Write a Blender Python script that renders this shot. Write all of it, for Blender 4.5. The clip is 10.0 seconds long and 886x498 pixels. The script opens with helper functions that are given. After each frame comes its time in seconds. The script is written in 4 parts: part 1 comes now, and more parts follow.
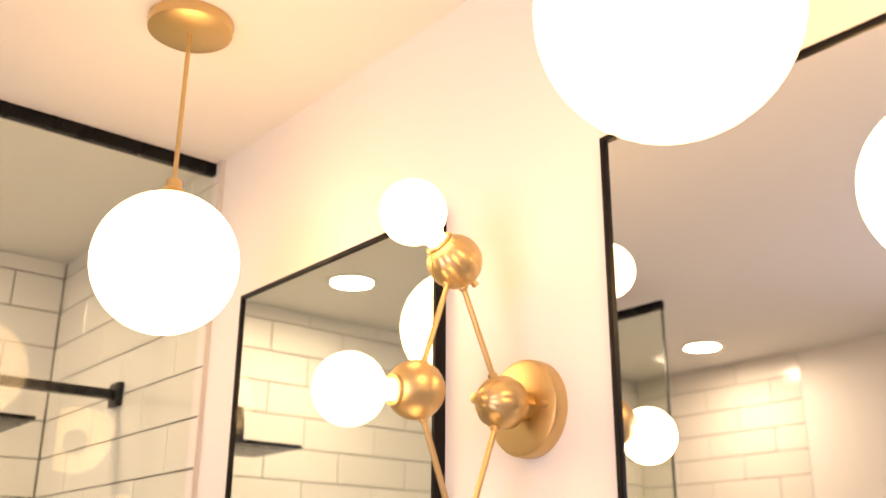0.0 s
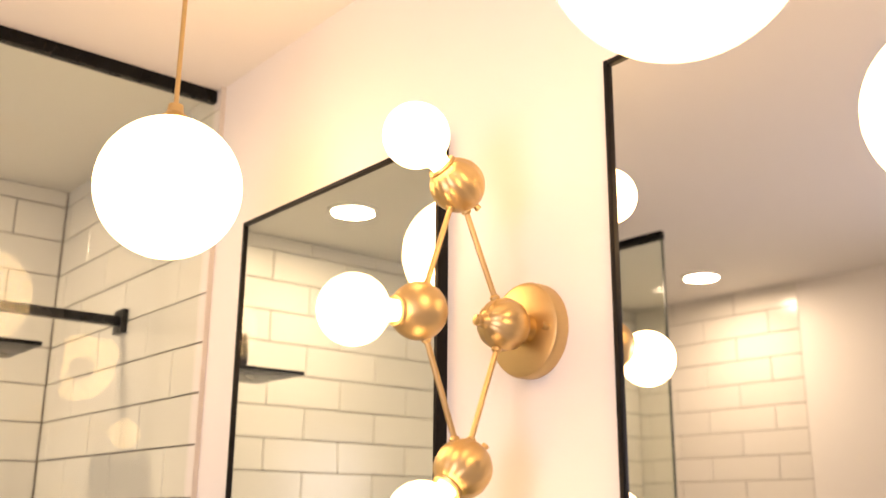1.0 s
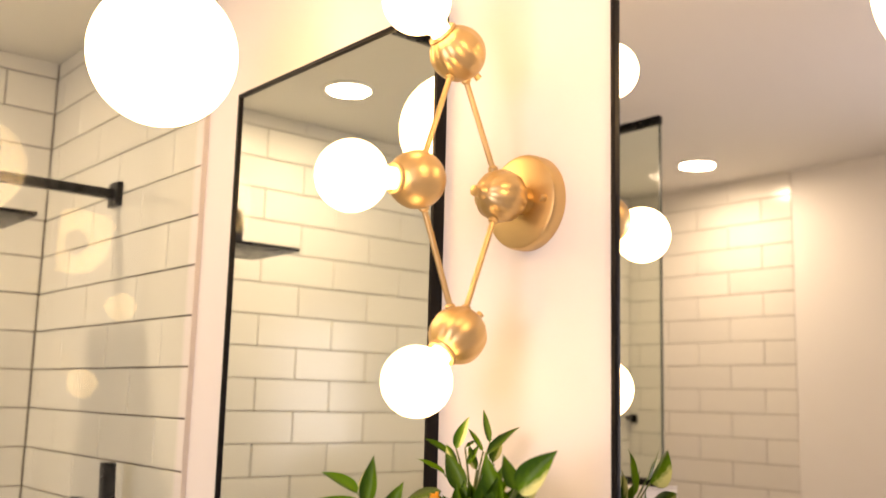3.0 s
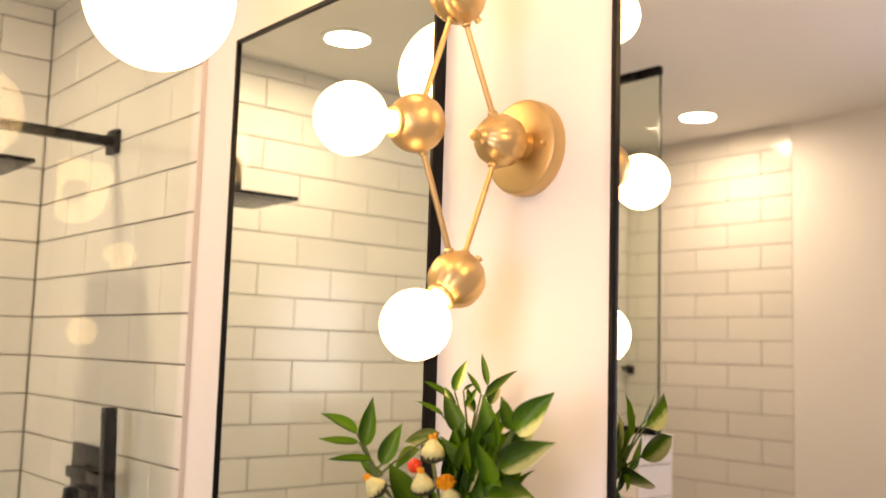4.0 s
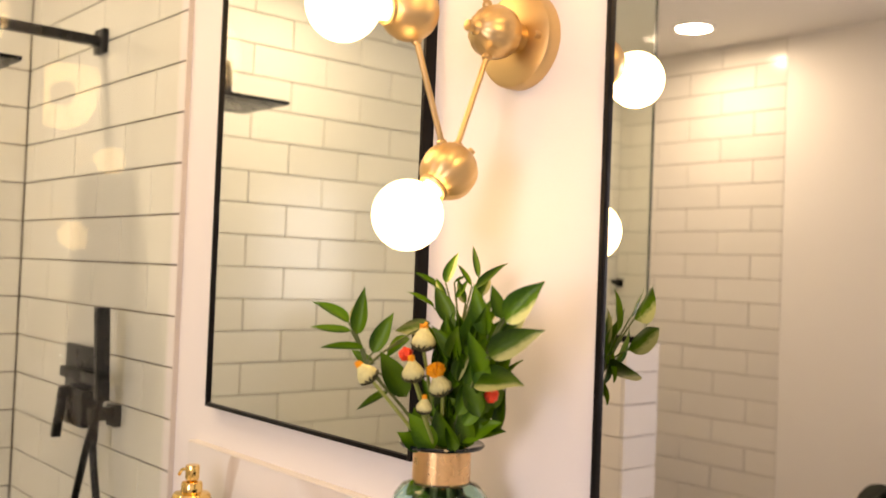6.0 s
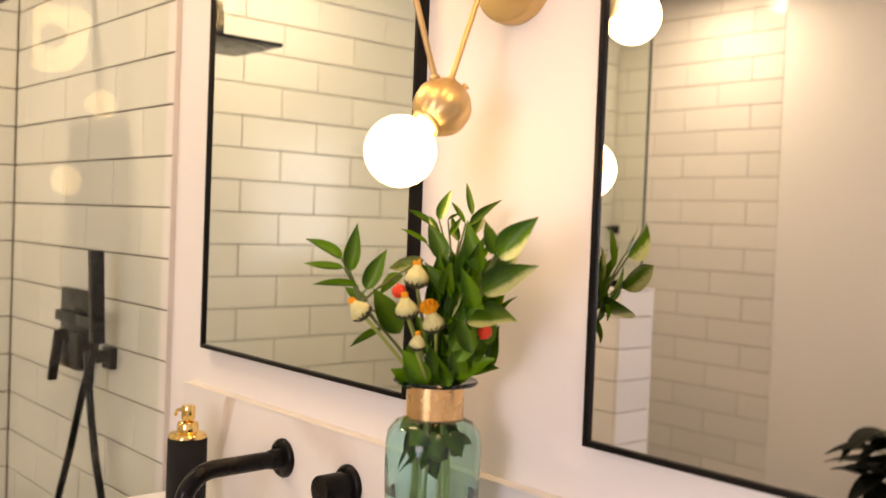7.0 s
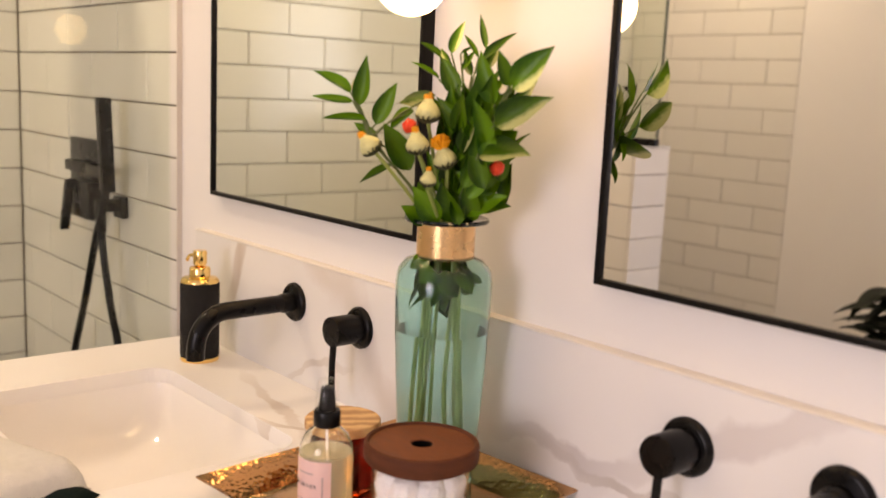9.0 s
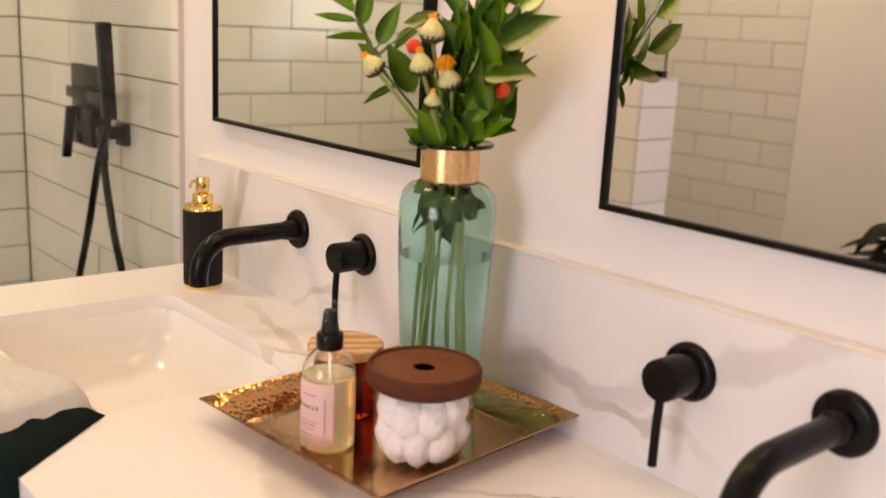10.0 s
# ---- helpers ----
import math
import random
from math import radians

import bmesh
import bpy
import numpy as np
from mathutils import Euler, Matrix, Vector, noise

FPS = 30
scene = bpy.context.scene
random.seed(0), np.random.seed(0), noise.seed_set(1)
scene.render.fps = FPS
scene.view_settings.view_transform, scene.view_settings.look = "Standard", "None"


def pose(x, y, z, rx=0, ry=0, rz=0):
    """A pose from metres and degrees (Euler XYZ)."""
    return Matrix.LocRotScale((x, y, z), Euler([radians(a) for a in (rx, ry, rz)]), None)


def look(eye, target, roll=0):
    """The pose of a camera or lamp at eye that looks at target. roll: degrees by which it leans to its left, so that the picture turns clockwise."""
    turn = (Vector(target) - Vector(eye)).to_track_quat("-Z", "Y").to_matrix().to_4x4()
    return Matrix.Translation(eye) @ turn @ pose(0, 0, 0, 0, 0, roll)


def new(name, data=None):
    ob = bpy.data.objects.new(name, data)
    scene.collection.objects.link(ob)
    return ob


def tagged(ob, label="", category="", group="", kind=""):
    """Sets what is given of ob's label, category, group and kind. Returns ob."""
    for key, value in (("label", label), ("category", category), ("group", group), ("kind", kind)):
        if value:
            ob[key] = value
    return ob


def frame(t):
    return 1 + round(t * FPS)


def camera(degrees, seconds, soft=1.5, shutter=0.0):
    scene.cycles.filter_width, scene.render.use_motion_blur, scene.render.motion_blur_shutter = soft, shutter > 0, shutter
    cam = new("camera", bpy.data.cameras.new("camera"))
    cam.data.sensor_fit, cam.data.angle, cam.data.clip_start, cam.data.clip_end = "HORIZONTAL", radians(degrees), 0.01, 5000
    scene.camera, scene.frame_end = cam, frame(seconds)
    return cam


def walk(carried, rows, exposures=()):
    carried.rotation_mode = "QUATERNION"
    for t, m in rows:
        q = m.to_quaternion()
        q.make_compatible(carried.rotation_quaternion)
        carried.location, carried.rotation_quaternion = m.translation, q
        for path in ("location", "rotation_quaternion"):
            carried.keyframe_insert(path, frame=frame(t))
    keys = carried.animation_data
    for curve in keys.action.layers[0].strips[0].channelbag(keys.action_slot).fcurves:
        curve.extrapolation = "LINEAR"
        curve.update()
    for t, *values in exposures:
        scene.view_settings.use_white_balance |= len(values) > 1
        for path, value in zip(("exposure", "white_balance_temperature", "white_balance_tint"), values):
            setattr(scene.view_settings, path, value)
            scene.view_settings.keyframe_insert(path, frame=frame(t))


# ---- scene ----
cam = camera(49.3, 10.0, soft=1.6)
cam.data.dof.use_dof, cam.data.dof.focus_distance, cam.data.dof.aperture_fstop = True, 1.45, 4.0
PATH = [
    (0, (0.899, -0.916, 1.556), (-0.553, 0.29, 2.219), 0.4),
    (0.5, (0.892, -0.923, 1.55), (-0.566, 0.31, 2.145), 0.6),
    (1, (0.899, -0.921, 1.54), (-0.583, 0.312, 2.073), 0.5),
    (1.5, (0.896, -0.923, 1.533), (-0.597, 0.32, 2.006), 0.9),
    (2, (0.888, -0.916, 1.53), (-0.614, 0.337, 1.945), 1.2),
    (2.5, (0.891, -0.92, 1.523), (-0.614, 0.347, 1.884), 1.4),
    (4, (0.891, -0.922, 1.504), (-0.622, 0.368, 1.718), 1.7),
    (4.5, (0.892, -0.921, 1.496), (-0.621, 0.375, 1.671), 2.0),
    (5, (0.892, -0.921, 1.489), (-0.619, 0.382, 1.621), 2.1),
    (5.5, (0.891, -0.923, 1.48), (-0.617, 0.387, 1.569), 2.1),
    (7, (0.888, -0.913, 1.453), (-0.61, 0.41, 1.399), 2.2),
    (7.5, (0.886, -0.911, 1.45), (-0.606, 0.414, 1.321), 1.8),
    (8, (0.883, -0.905, 1.442), (-0.609, 0.411, 1.238), 1.7),
    (8.5, (0.877, -0.902, 1.427), (-0.613, 0.405, 1.161), 2.1),
    (9, (0.875, -0.897, 1.412), (-0.614, 0.398, 1.087), 2.6),
    (9.5, (0.873, -0.9, 1.405), (-0.604, 0.391, 1.015), 3.0),
    (10, (0.871, -0.891, 1.395), (-0.601, 0.385, 0.942), 3.0),
]
walk(cam, [(t, look(eye, target, roll)) for t, eye, target, roll in PATH], [(0.0, 0.08, 7900.0, 16.5), (2.5, 0.11, 7950.0, 15.0), (5.5, 0.13, 7950.0, 12.5), (10.0, 0.08, 7750.0, 12.5)])

# ---- light ----
world = bpy.data.worlds.new("world")
scene.world = world
world.use_nodes = True
world.node_tree.nodes["Background"].inputs[0].default_value = (0.9, 0.85, 0.8, 1)
world.node_tree.nodes["Background"].inputs[1].default_value = 0.02
BULB_GLOW, GLOBE_GLOW, DOWN_GLOW, DOWN_WATTS = 8.0, 9.8, 12.0, (9.6, 7.3)
DAYLIGHT_WATTS, DAYLIGHT = 32.0, (0.82, 0.80, 1.0)
WARM, COOL = (1.0, 0.67, 0.355, 1), (1.0, 0.82, 0.66, 1)


# ---- materials ----
def make_material(name):
    m = bpy.data.materials.new(name)
    m.use_nodes = True
    return m, m.node_tree.nodes, m.node_tree.links, m.node_tree.nodes["Principled BSDF"]


def surface(name, base, rough=0.5, metal=0.0, vary=0.06, scale=12.0, grain=180.0, bump=0.05, coat=0.0, random_tint=0.0, stretch=(1, 1, 1), spec=0.5):
    """A solid surface: colour varied at two scales, a fine relief and uneven gloss."""
    m, n, k, p = make_material(name)
    tc = n.new("ShaderNodeTexCoord")
    mp = n.new("ShaderNodeMapping")
    mp.inputs["Scale"].default_value = stretch
    k.new(tc.outputs["Object"], mp.inputs[0])
    big, fine = n.new("ShaderNodeTexNoise"), n.new("ShaderNodeTexNoise")
    big.inputs["Scale"].default_value, fine.inputs["Scale"].default_value = scale, grain
    big.inputs["Detail"].default_value = 4
    for t in (big, fine):
        k.new(mp.outputs[0], t.inputs["Vector"])
    mix = n.new("ShaderNodeMix")
    mix.data_type = "RGBA"
    dark = [c * (1 - 2 * vary) for c in base]
    light = [min(1.0, c * (1 + vary)) for c in base]
    mix.inputs["A"].default_value, mix.inputs["B"].default_value = (*dark, 1), (*light, 1)
    add = n.new("ShaderNodeMath")
    add.operation = "MULTIPLY_ADD"
    add.inputs[1].default_value = 0.35
    k.new(fine.outputs["Fac"], add.inputs[0])
    half = n.new("ShaderNodeMath")
    half.operation = "MULTIPLY"
    half.inputs[1].default_value = 0.65
    k.new(big.outputs["Fac"], half.inputs[0])
    k.new(half.outputs[0], add.inputs[2])
    k.new(add.outputs[0], mix.inputs["Factor"])
    colour = mix.outputs["Result"]
    if random_tint:
        info, hsv, ramp = n.new("ShaderNodeObjectInfo"), n.new("ShaderNodeHueSaturation"), n.new("ShaderNodeMapRange")
        ramp.inputs["To Min"].default_value, ramp.inputs["To Max"].default_value = 1 - random_tint, 1 + random_tint
        k.new(info.outputs["Random"], ramp.inputs["Value"])
        k.new(ramp.outputs[0], hsv.inputs["Value"])
        k.new(colour, hsv.inputs["Color"])
        colour = hsv.outputs[0]
    k.new(colour, p.inputs["Base Color"])
    r = n.new("ShaderNodeMapRange")
    r.inputs["To Min"].default_value, r.inputs["To Max"].default_value = rough * 0.8, min(1.0, rough * 1.2)
    k.new(big.outputs["Fac"], r.inputs["Value"])
    k.new(r.outputs[0], p.inputs["Roughness"])
    p.inputs["Metallic"].default_value = metal
    p.inputs["Coat Weight"].default_value = coat
    p.inputs["Specular IOR Level"].default_value = spec
    if bump:
        b = n.new("ShaderNodeBump")
        b.inputs["Strength"].default_value, b.inputs["Distance"].default_value = bump, 0.004
        k.new(fine.outputs["Fac"], b.inputs["Height"])
        k.new(b.outputs[0], p.inputs["Normal"])
    return m


def thin_glass(name, tint, gloss=1.0, rim=0.7):
    """Clear sheet glass: light passes straight through, gloss by Fresnel."""
    m, n, k, p = make_material(name)
    n.remove(p)
    out = n["Material Output"]
    clear, shine, mix, fr, power, scale = (n.new(t) for t in ("ShaderNodeBsdfTransparent", "ShaderNodeBsdfGlossy", "ShaderNodeMixShader", "ShaderNodeLayerWeight", "ShaderNodeMath", "ShaderNodeMath"))
    clear.inputs[0].default_value = (*tint, 1)
    shine.inputs["Roughness"].default_value = 0.0
    shine.inputs["Color"].default_value = (gloss, gloss, gloss, 1)
    fr.inputs["Blend"].default_value = 0.5
    power.operation, scale.operation = "POWER", "MULTIPLY_ADD"
    power.inputs[1].default_value = 5.0
    scale.inputs[1].default_value, scale.inputs[2].default_value = rim, 0.018
    k.new(fr.outputs["Facing"], power.inputs[0])
    k.new(power.outputs[0], scale.inputs[0])
    k.new(scale.outputs[0], mix.inputs[0])
    k.new(clear.outputs[0], mix.inputs[1])
    k.new(shine.outputs[0], mix.inputs[2])
    k.new(mix.outputs[0], out.inputs[0])
    return m


def solid_glass(name, tint, ior=1.4):
    """Glass or liquid with a true refracting boundary."""
    m, n, k, p = make_material(name)
    p.inputs["Base Color"].default_value = (*tint, 1)
    p.inputs["Roughness"].default_value, p.inputs["IOR"].default_value = 0.0, ior
    p.inputs["Transmission Weight"].default_value = 1.0
    return m


def glowing(name, colour, strength):
    m, n, k, p = make_material(name)
    p.inputs["Base Color"].default_value = (0.9, 0.9, 0.88, 1)
    p.inputs["Roughness"].default_value = 0.25
    p.inputs["Emission Color"].default_value = colour
    p.inputs["Emission Strength"].default_value = strength
    return m


def marble(name, veins=(), white=0.78, across="Z"):
    """White quartz with soft beige-grey veins."""
    m, n, k, p = make_material(name)
    tc, warp, mp = n.new("ShaderNodeTexCoord"), n.new("ShaderNodeTexNoise"), n.new("ShaderNodeVectorMath")
    warp.inputs["Scale"].default_value, warp.inputs["Detail"].default_value = 3.0, 6
    mp.operation = "MULTIPLY_ADD"
    mp.inputs[1].default_value = (0.5, 0.5, 0.5)
    k.new(tc.outputs["Object"], warp.inputs["Vector"])
    k.new(warp.outputs["Color"], mp.inputs[0])
    k.new(tc.outputs["Object"], mp.inputs[2])
    wave = n.new("ShaderNodeTexWave")
    wave.bands_direction = "DIAGONAL"
    wave.inputs["Scale"].default_value, wave.inputs["Distortion"].default_value = 0.46, 2.2
    wave.inputs["Detail"].default_value, wave.inputs["Detail Scale"].default_value = 4, 2.0
    k.new(mp.outputs[0], wave.inputs["Vector"])
    ramp = n.new("ShaderNodeValToRGB")
    e = ramp.color_ramp.elements
    e[0].position, e[0].color = 0.0, (0.66, 0.62, 0.58, 1)
    e[1].position, e[1].color = 0.05, (white, white * 0.985, white * 0.97, 1)
    mid = e.new(0.02)
    mid.color = (0.71, 0.68, 0.66, 1)
    k.new(wave.outputs["Fac"], ramp.inputs[0])
    cloud = n.new("ShaderNodeTexNoise")
    cloud.inputs["Scale"].default_value = 5
    k.new(tc.outputs["Object"], cloud.inputs["Vector"])
    mix = n.new("ShaderNodeMix")
    mix.data_type = "RGBA"
    mix.blend_type = "MULTIPLY"
    mix.inputs["Factor"].default_value = 0.12
    tone = n.new("ShaderNodeValToRGB")
    tone.color_ramp.elements[0].color, tone.color_ramp.elements[0].position = (0.78, 0.76, 0.74, 1), 0.3
    tone.color_ramp.elements[1].position = 0.6
    k.new(cloud.outputs["Fac"], tone.inputs[0])
    k.new(ramp.outputs[0], mix.inputs["A"])
    k.new(tone.outputs[0], mix.inputs["B"])
    k.new(mix.outputs["Result"], p.inputs["Base Color"])
    colour = mix.outputs["Result"]
    sep = n.new("ShaderNodeSeparateXYZ")
    k.new(tc.outputs["Object"], sep.inputs[0])
    rag = n.new("ShaderNodeTexNoise")
    rag.inputs["Scale"].default_value, rag.inputs["Detail"].default_value = 9.0, 7
    k.new(tc.outputs["Object"], rag.inputs["Vector"])
    for x, z, slope, width, reach, tone_colour in veins:
        # distance from a wandering line, faded out along its length
        def step(op, a, b, c=None):
            q = n.new("ShaderNodeMath")
            q.operation = op
            for s, v in enumerate((a, b, c)):
                if v is None:
                    continue
                if isinstance(v, float):
                    q.inputs[s].default_value = v
                else:
                    k.new(v, q.inputs[s])
            return q.outputs[0]
        along = step("SUBTRACT", sep.outputs["X"], float(x))
        line = step("MULTIPLY_ADD", along, float(slope), float(z))
        wander = step("MULTIPLY_ADD", rag.outputs["Fac"], 0.11, line)
        off = step("SUBTRACT", sep.outputs[across], step("SUBTRACT", wander, 0.055))
        near = step("SUBTRACT", 1.0, step("DIVIDE", step("ABSOLUTE", off, 0.0), float(width)))
        fade = step("SUBTRACT", 1.0, step("DIVIDE", step("ABSOLUTE", along, 0.0), float(reach)))
        mask = step("MULTIPLY", step("MINIMUM", step("MAXIMUM", step("MULTIPLY", near, 2.5), 0.0), 1.0), step("MAXIMUM", fade, 0.0))
        blend = n.new("ShaderNodeMix")
        blend.data_type = "RGBA"
        blend.inputs["B"].default_value = (*tone_colour, 1)
        k.new(mask, blend.inputs["Factor"])
        k.new(colour, blend.inputs["A"])
        colour = blend.outputs["Result"]
    k.new(colour, p.inputs["Base Color"])
    p.inputs["Roughness"].default_value = 0.28
    return m


def leaf_material(name, pale):
    """Leaf green along the midrib; variegated leaves carry a cream margin."""
    m, n, k, p = make_material(name)
    tc, sep = n.new("ShaderNodeTexCoord"), n.new("ShaderNodeSeparateXYZ")
    k.new(tc.outputs["Generated"], sep.inputs[0])
    noisy = n.new("ShaderNodeTexNoise")
    noisy.inputs["Scale"].default_value = 7
    k.new(tc.outputs["Generated"], noisy.inputs["Vector"])
    add = n.new("ShaderNodeMath")
    add.operation = "MULTIPLY_ADD"
    add.inputs[1].default_value = 0.28
    k.new(noisy.outputs["Fac"], add.inputs[0])
    k.new(sep.outputs["X"], add.inputs[2])
    ramp = n.new("ShaderNodeValToRGB")
    e = ramp.color_ramp.elements
    e[0].position, e[0].color = 0.3, (0.016, 0.057, 0.002, 1)
    e[1].position, e[1].color = 0.72, (0.076, 0.168, 0.004, 1)
    if pale:
        far = e.new(0.9)
        far.color = (0.55, 0.58, 0.24, 1)
    k.new(add.outputs[0], ramp.inputs[0])
    info, hsv, rng = n.new("ShaderNodeObjectInfo"), n.new("ShaderNodeHueSaturation"), n.new("ShaderNodeMapRange")
    rng.inputs["To Min"].default_value, rng.inputs["To Max"].default_value = 0.65, 1.45
    k.new(info.outputs["Random"], rng.inputs["Value"])
    k.new(rng.outputs[0], hsv.inputs["Value"])
    k.new(ramp.outputs[0], hsv.inputs["Color"])
    k.new(hsv.outputs[0], p.inputs["Base Color"])
    p.inputs["Roughness"].default_value = 0.36
    p.inputs["Specular IOR Level"].default_value = 0.22
    p.inputs["Transmission Weight"].default_value = 0.0
    p.inputs["Subsurface Weight"].default_value = 0.0
    return m


def wood(name, dark, light, scale):
    m, n, k, p = make_material(name)
    tc, mp, wave = n.new("ShaderNodeTexCoord"), n.new("ShaderNodeMapping"), n.new("ShaderNodeTexWave")
    mp.inputs["Rotation"].default_value = (0, 0, 0.5)
    k.new(tc.outputs["Object"], mp.inputs[0])
    k.new(mp.outputs[0], wave.inputs["Vector"])
    wave.inputs["Scale"].default_value, wave.inputs["Distortion"].default_value = scale, 6
    wave.inputs["Detail"].default_value, wave.inputs["Detail Scale"].default_value = 5, 1.2
    ramp = n.new("ShaderNodeValToRGB")
    ramp.color_ramp.elements[0].color, ramp.color_ramp.elements[1].color = (*dark, 1), (*light, 1)
    k.new(wave.outputs["Fac"], ramp.inputs[0])
    k.new(ramp.outputs[0], p.inputs["Base Color"])
    p.inputs["Roughness"].default_value = 0.5
    return m


def hammered(name):
    m, n, k, p = make_material(name)
    tc, v, b = n.new("ShaderNodeTexCoord"), n.new("ShaderNodeTexVoronoi"), n.new("ShaderNodeBump")
    v.inputs["Scale"].default_value = 150
    k.new(tc.outputs["Object"], v.inputs["Vector"])
    k.new(v.outputs["Distance"], b.inputs["Height"])
    b.inputs["Strength"].default_value, b.inputs["Distance"].default_value = 0.20, 0.002
    k.new(b.outputs[0], p.inputs["Normal"])
    p.inputs["Base Color"].default_value = (0.52, 0.295, 0.145, 1)
    p.inputs["Metallic"].default_value, p.inputs["Roughness"].default_value = 1.0, 0.13
    return m


PAINT = surface("wall_paint", (0.80, 0.78, 0.76), 0.55, vary=0.012, scale=3, grain=350, bump=0.06)
CEILING_PAINT = surface("ceiling_paint", (0.80, 0.78, 0.75), 0.7, vary=0.012, scale=2, grain=300, bump=0.06)
GROUT = surface("grey_brown_grout", (0.23, 0.18, 0.14), 0.9, vary=0.15, scale=25, grain=400, bump=0.2)
TILE = surface("white_glazed_tile", (0.74, 0.72, 0.68), 0.16, vary=0.02, scale=9, grain=30, bump=0.03, random_tint=0.035)
TRIM = surface("tile_edge_trim", (0.60, 0.56, 0.51), 0.5)
FLOOR = surface("grey_floor", (0.42, 0.40, 0.38), 0.4, vary=0.08, scale=4)
BLACK = surface("matte_black_metal", (0.003, 0.0026, 0.0026), 0.28, metal=0.0, spec=0.2, vary=0.15, scale=30, grain=500, bump=0.02)
BLACK_FRAME = surface("black_frame_metal", (0.006, 0.005, 0.0045), 0.4, metal=0.0, spec=0.15, vary=0.1, scale=40, bump=0.02)
BLACK_RUBBER = surface("textured_black_ceramic", (0.008, 0.0075, 0.0075), 0.75, spec=0.3, vary=0.2, scale=60, grain=600, bump=0.5)
BRASS = surface("brushed_brass", (0.67, 0.48, 0.235), 0.38, metal=1.0, vary=0.05, scale=20, grain=300, bump=0.06, stretch=(1, 1, 6))
GOLD = surface("polished_gold", (0.95, 0.66, 0.25), 0.10, metal=1.0, vary=0.03, bump=0.01)
ROSE_GOLD = surface("satin_copper_gold", (0.84, 0.55, 0.27), 0.28, metal=1.0, vary=0.05, scale=30, bump=0.02)
VEINS_TOP = ((0.25, -0.150, 0.9, 0.007, 0.16, (0.50, 0.42, 0.36)), (0.30, -0.20, 0.35, 0.005, 0.12, (0.58, 0.50, 0.44)), (-0.42, -0.11, -0.25, 0.014, 0.22, (0.66, 0.60, 0.54)), (-0.30, -0.14, 0.5, 0.008, 0.14, (0.62, 0.56, 0.50)))
QUARTZ = marble("white_quartz", VEINS_TOP, white=0.87, across="Y")
SPLASH_QUARTZ = marble("veined_quartz", ((0.13, 0.972, 0.10, 0.016, 0.17, (0.57, 0.54, 0.53)), (0.35, 1.062, 0.60, 0.026, 0.24, (0.62, 0.59, 0.58)), (0.20, 0.955, -0.10, 0.010, 0.15, (0.52, 0.48, 0.45)), (-0.71, 1.075, 2.6, 0.05, 0.06, (0.55, 0.48, 0.42)), (-0.45, 0.93, 0.35, 0.010, 0.15, (0.60, 0.56, 0.52))), white=0.755)
# lamp light on the backsplash ledge, put into a cream colour
EDGE_LIT = surface("cream_stone_edge", (0.86, 0.81, 0.73), 0.35, vary=0.03, scale=8)
CERAMIC = surface("white_glazed_ceramic", (0.88, 0.865, 0.845), 0.08, vary=0.01, bump=0.0)
CABINET = surface("painted_cabinet", (0.30, 0.29, 0.33), 0.5, vary=0.04)
SHEET_GLASS = thin_glass("shower_glass", (0.935, 0.965, 0.922))
TEAL_GLASS = solid_glass("teal_glass", (0.64, 0.875, 0.86), 1.40)
WATER = solid_glass("clear_water", (0.97, 0.99, 0.98), 1.17)
TEAL_EDGE = surface("dark_teal_glass_edge", (0.004, 0.013, 0.014), 0.08, vary=0.1, bump=0.0)
GLASS_EDGE = surface("polished_glass_edge", (0.11, 0.13, 0.10), 0.2, vary=0.1, bump=0.0)
CLEAR_GLASS = thin_glass("clear_glass", (0.99, 0.988, 0.98))
AMBER_GLASS = solid_glass("amber_red_glass", (0.62, 0.085, 0.025), 1.45)
BOTTLE_GLASS = solid_glass("clear_bottle_glass", (0.97, 0.96, 0.93), 1.45)
LIQUID = solid_glass("pale_yellow_liquid", (0.97, 0.92, 0.64), 1.36)
LIQUID.node_tree.nodes["Principled BSDF"].inputs["Transmission Weight"].default_value = 0.72
MIRROR, _n, _k, _p = make_material("silvered_mirror")
_p.inputs["Base Color"].default_value = (0.88, 0.89, 0.86, 1)
_p.inputs["Metallic"].default_value, _p.inputs["Roughness"].default_value = 1.0, 0.0
BULB = glowing("lit_bulb_glass", WARM, BULB_GLOW)
GLOBE = glowing("lit_opal_globe", WARM, GLOBE_GLOW)
DOWN = glowing("lit_downlight", COOL, DOWN_GLOW)
LEAF, LEAF_PALE = leaf_material("leaf_green", False), leaf_material("leaf_variegated", True)
STEM = surface("green_stem", (0.29, 0.36, 0.09), 0.5, vary=0.15, scale=40)
TWIG = surface("leaf_stalk", (0.11, 0.15, 0.04), 0.5, vary=0.2, scale=40)
# stems in the vase: colour lightened in place of light the glass blocks
STEM_WET_LIFTED = surface("wet_green_stem", (0.68, 0.69, 0.28), 0.4, vary=0.3, scale=30)
BUD = surface("pale_green_bud", (0.66, 0.64, 0.30), 0.6, vary=0.24, scale=120, grain=500, bump=0.25)
SEPAL = surface("dark_sepal", (0.050, 0.055, 0.018), 0.6, vary=0.3, scale=90)
PETAL = surface("orange_petal", (0.95, 0.36, 0.008), 0.5, vary=0.2, scale=150, bump=0.1)
RED = surface("red_berry", (0.80, 0.05, 0.012), 0.45, vary=0.15, scale=120, bump=0.2)
WALNUT_DARK = surface("dark_walnut_rim", (0.115, 0.040, 0.020), 0.65, vary=0.3, scale=22, grain=160, bump=0.12, stretch=(1, 1, 6), spec=0.12)
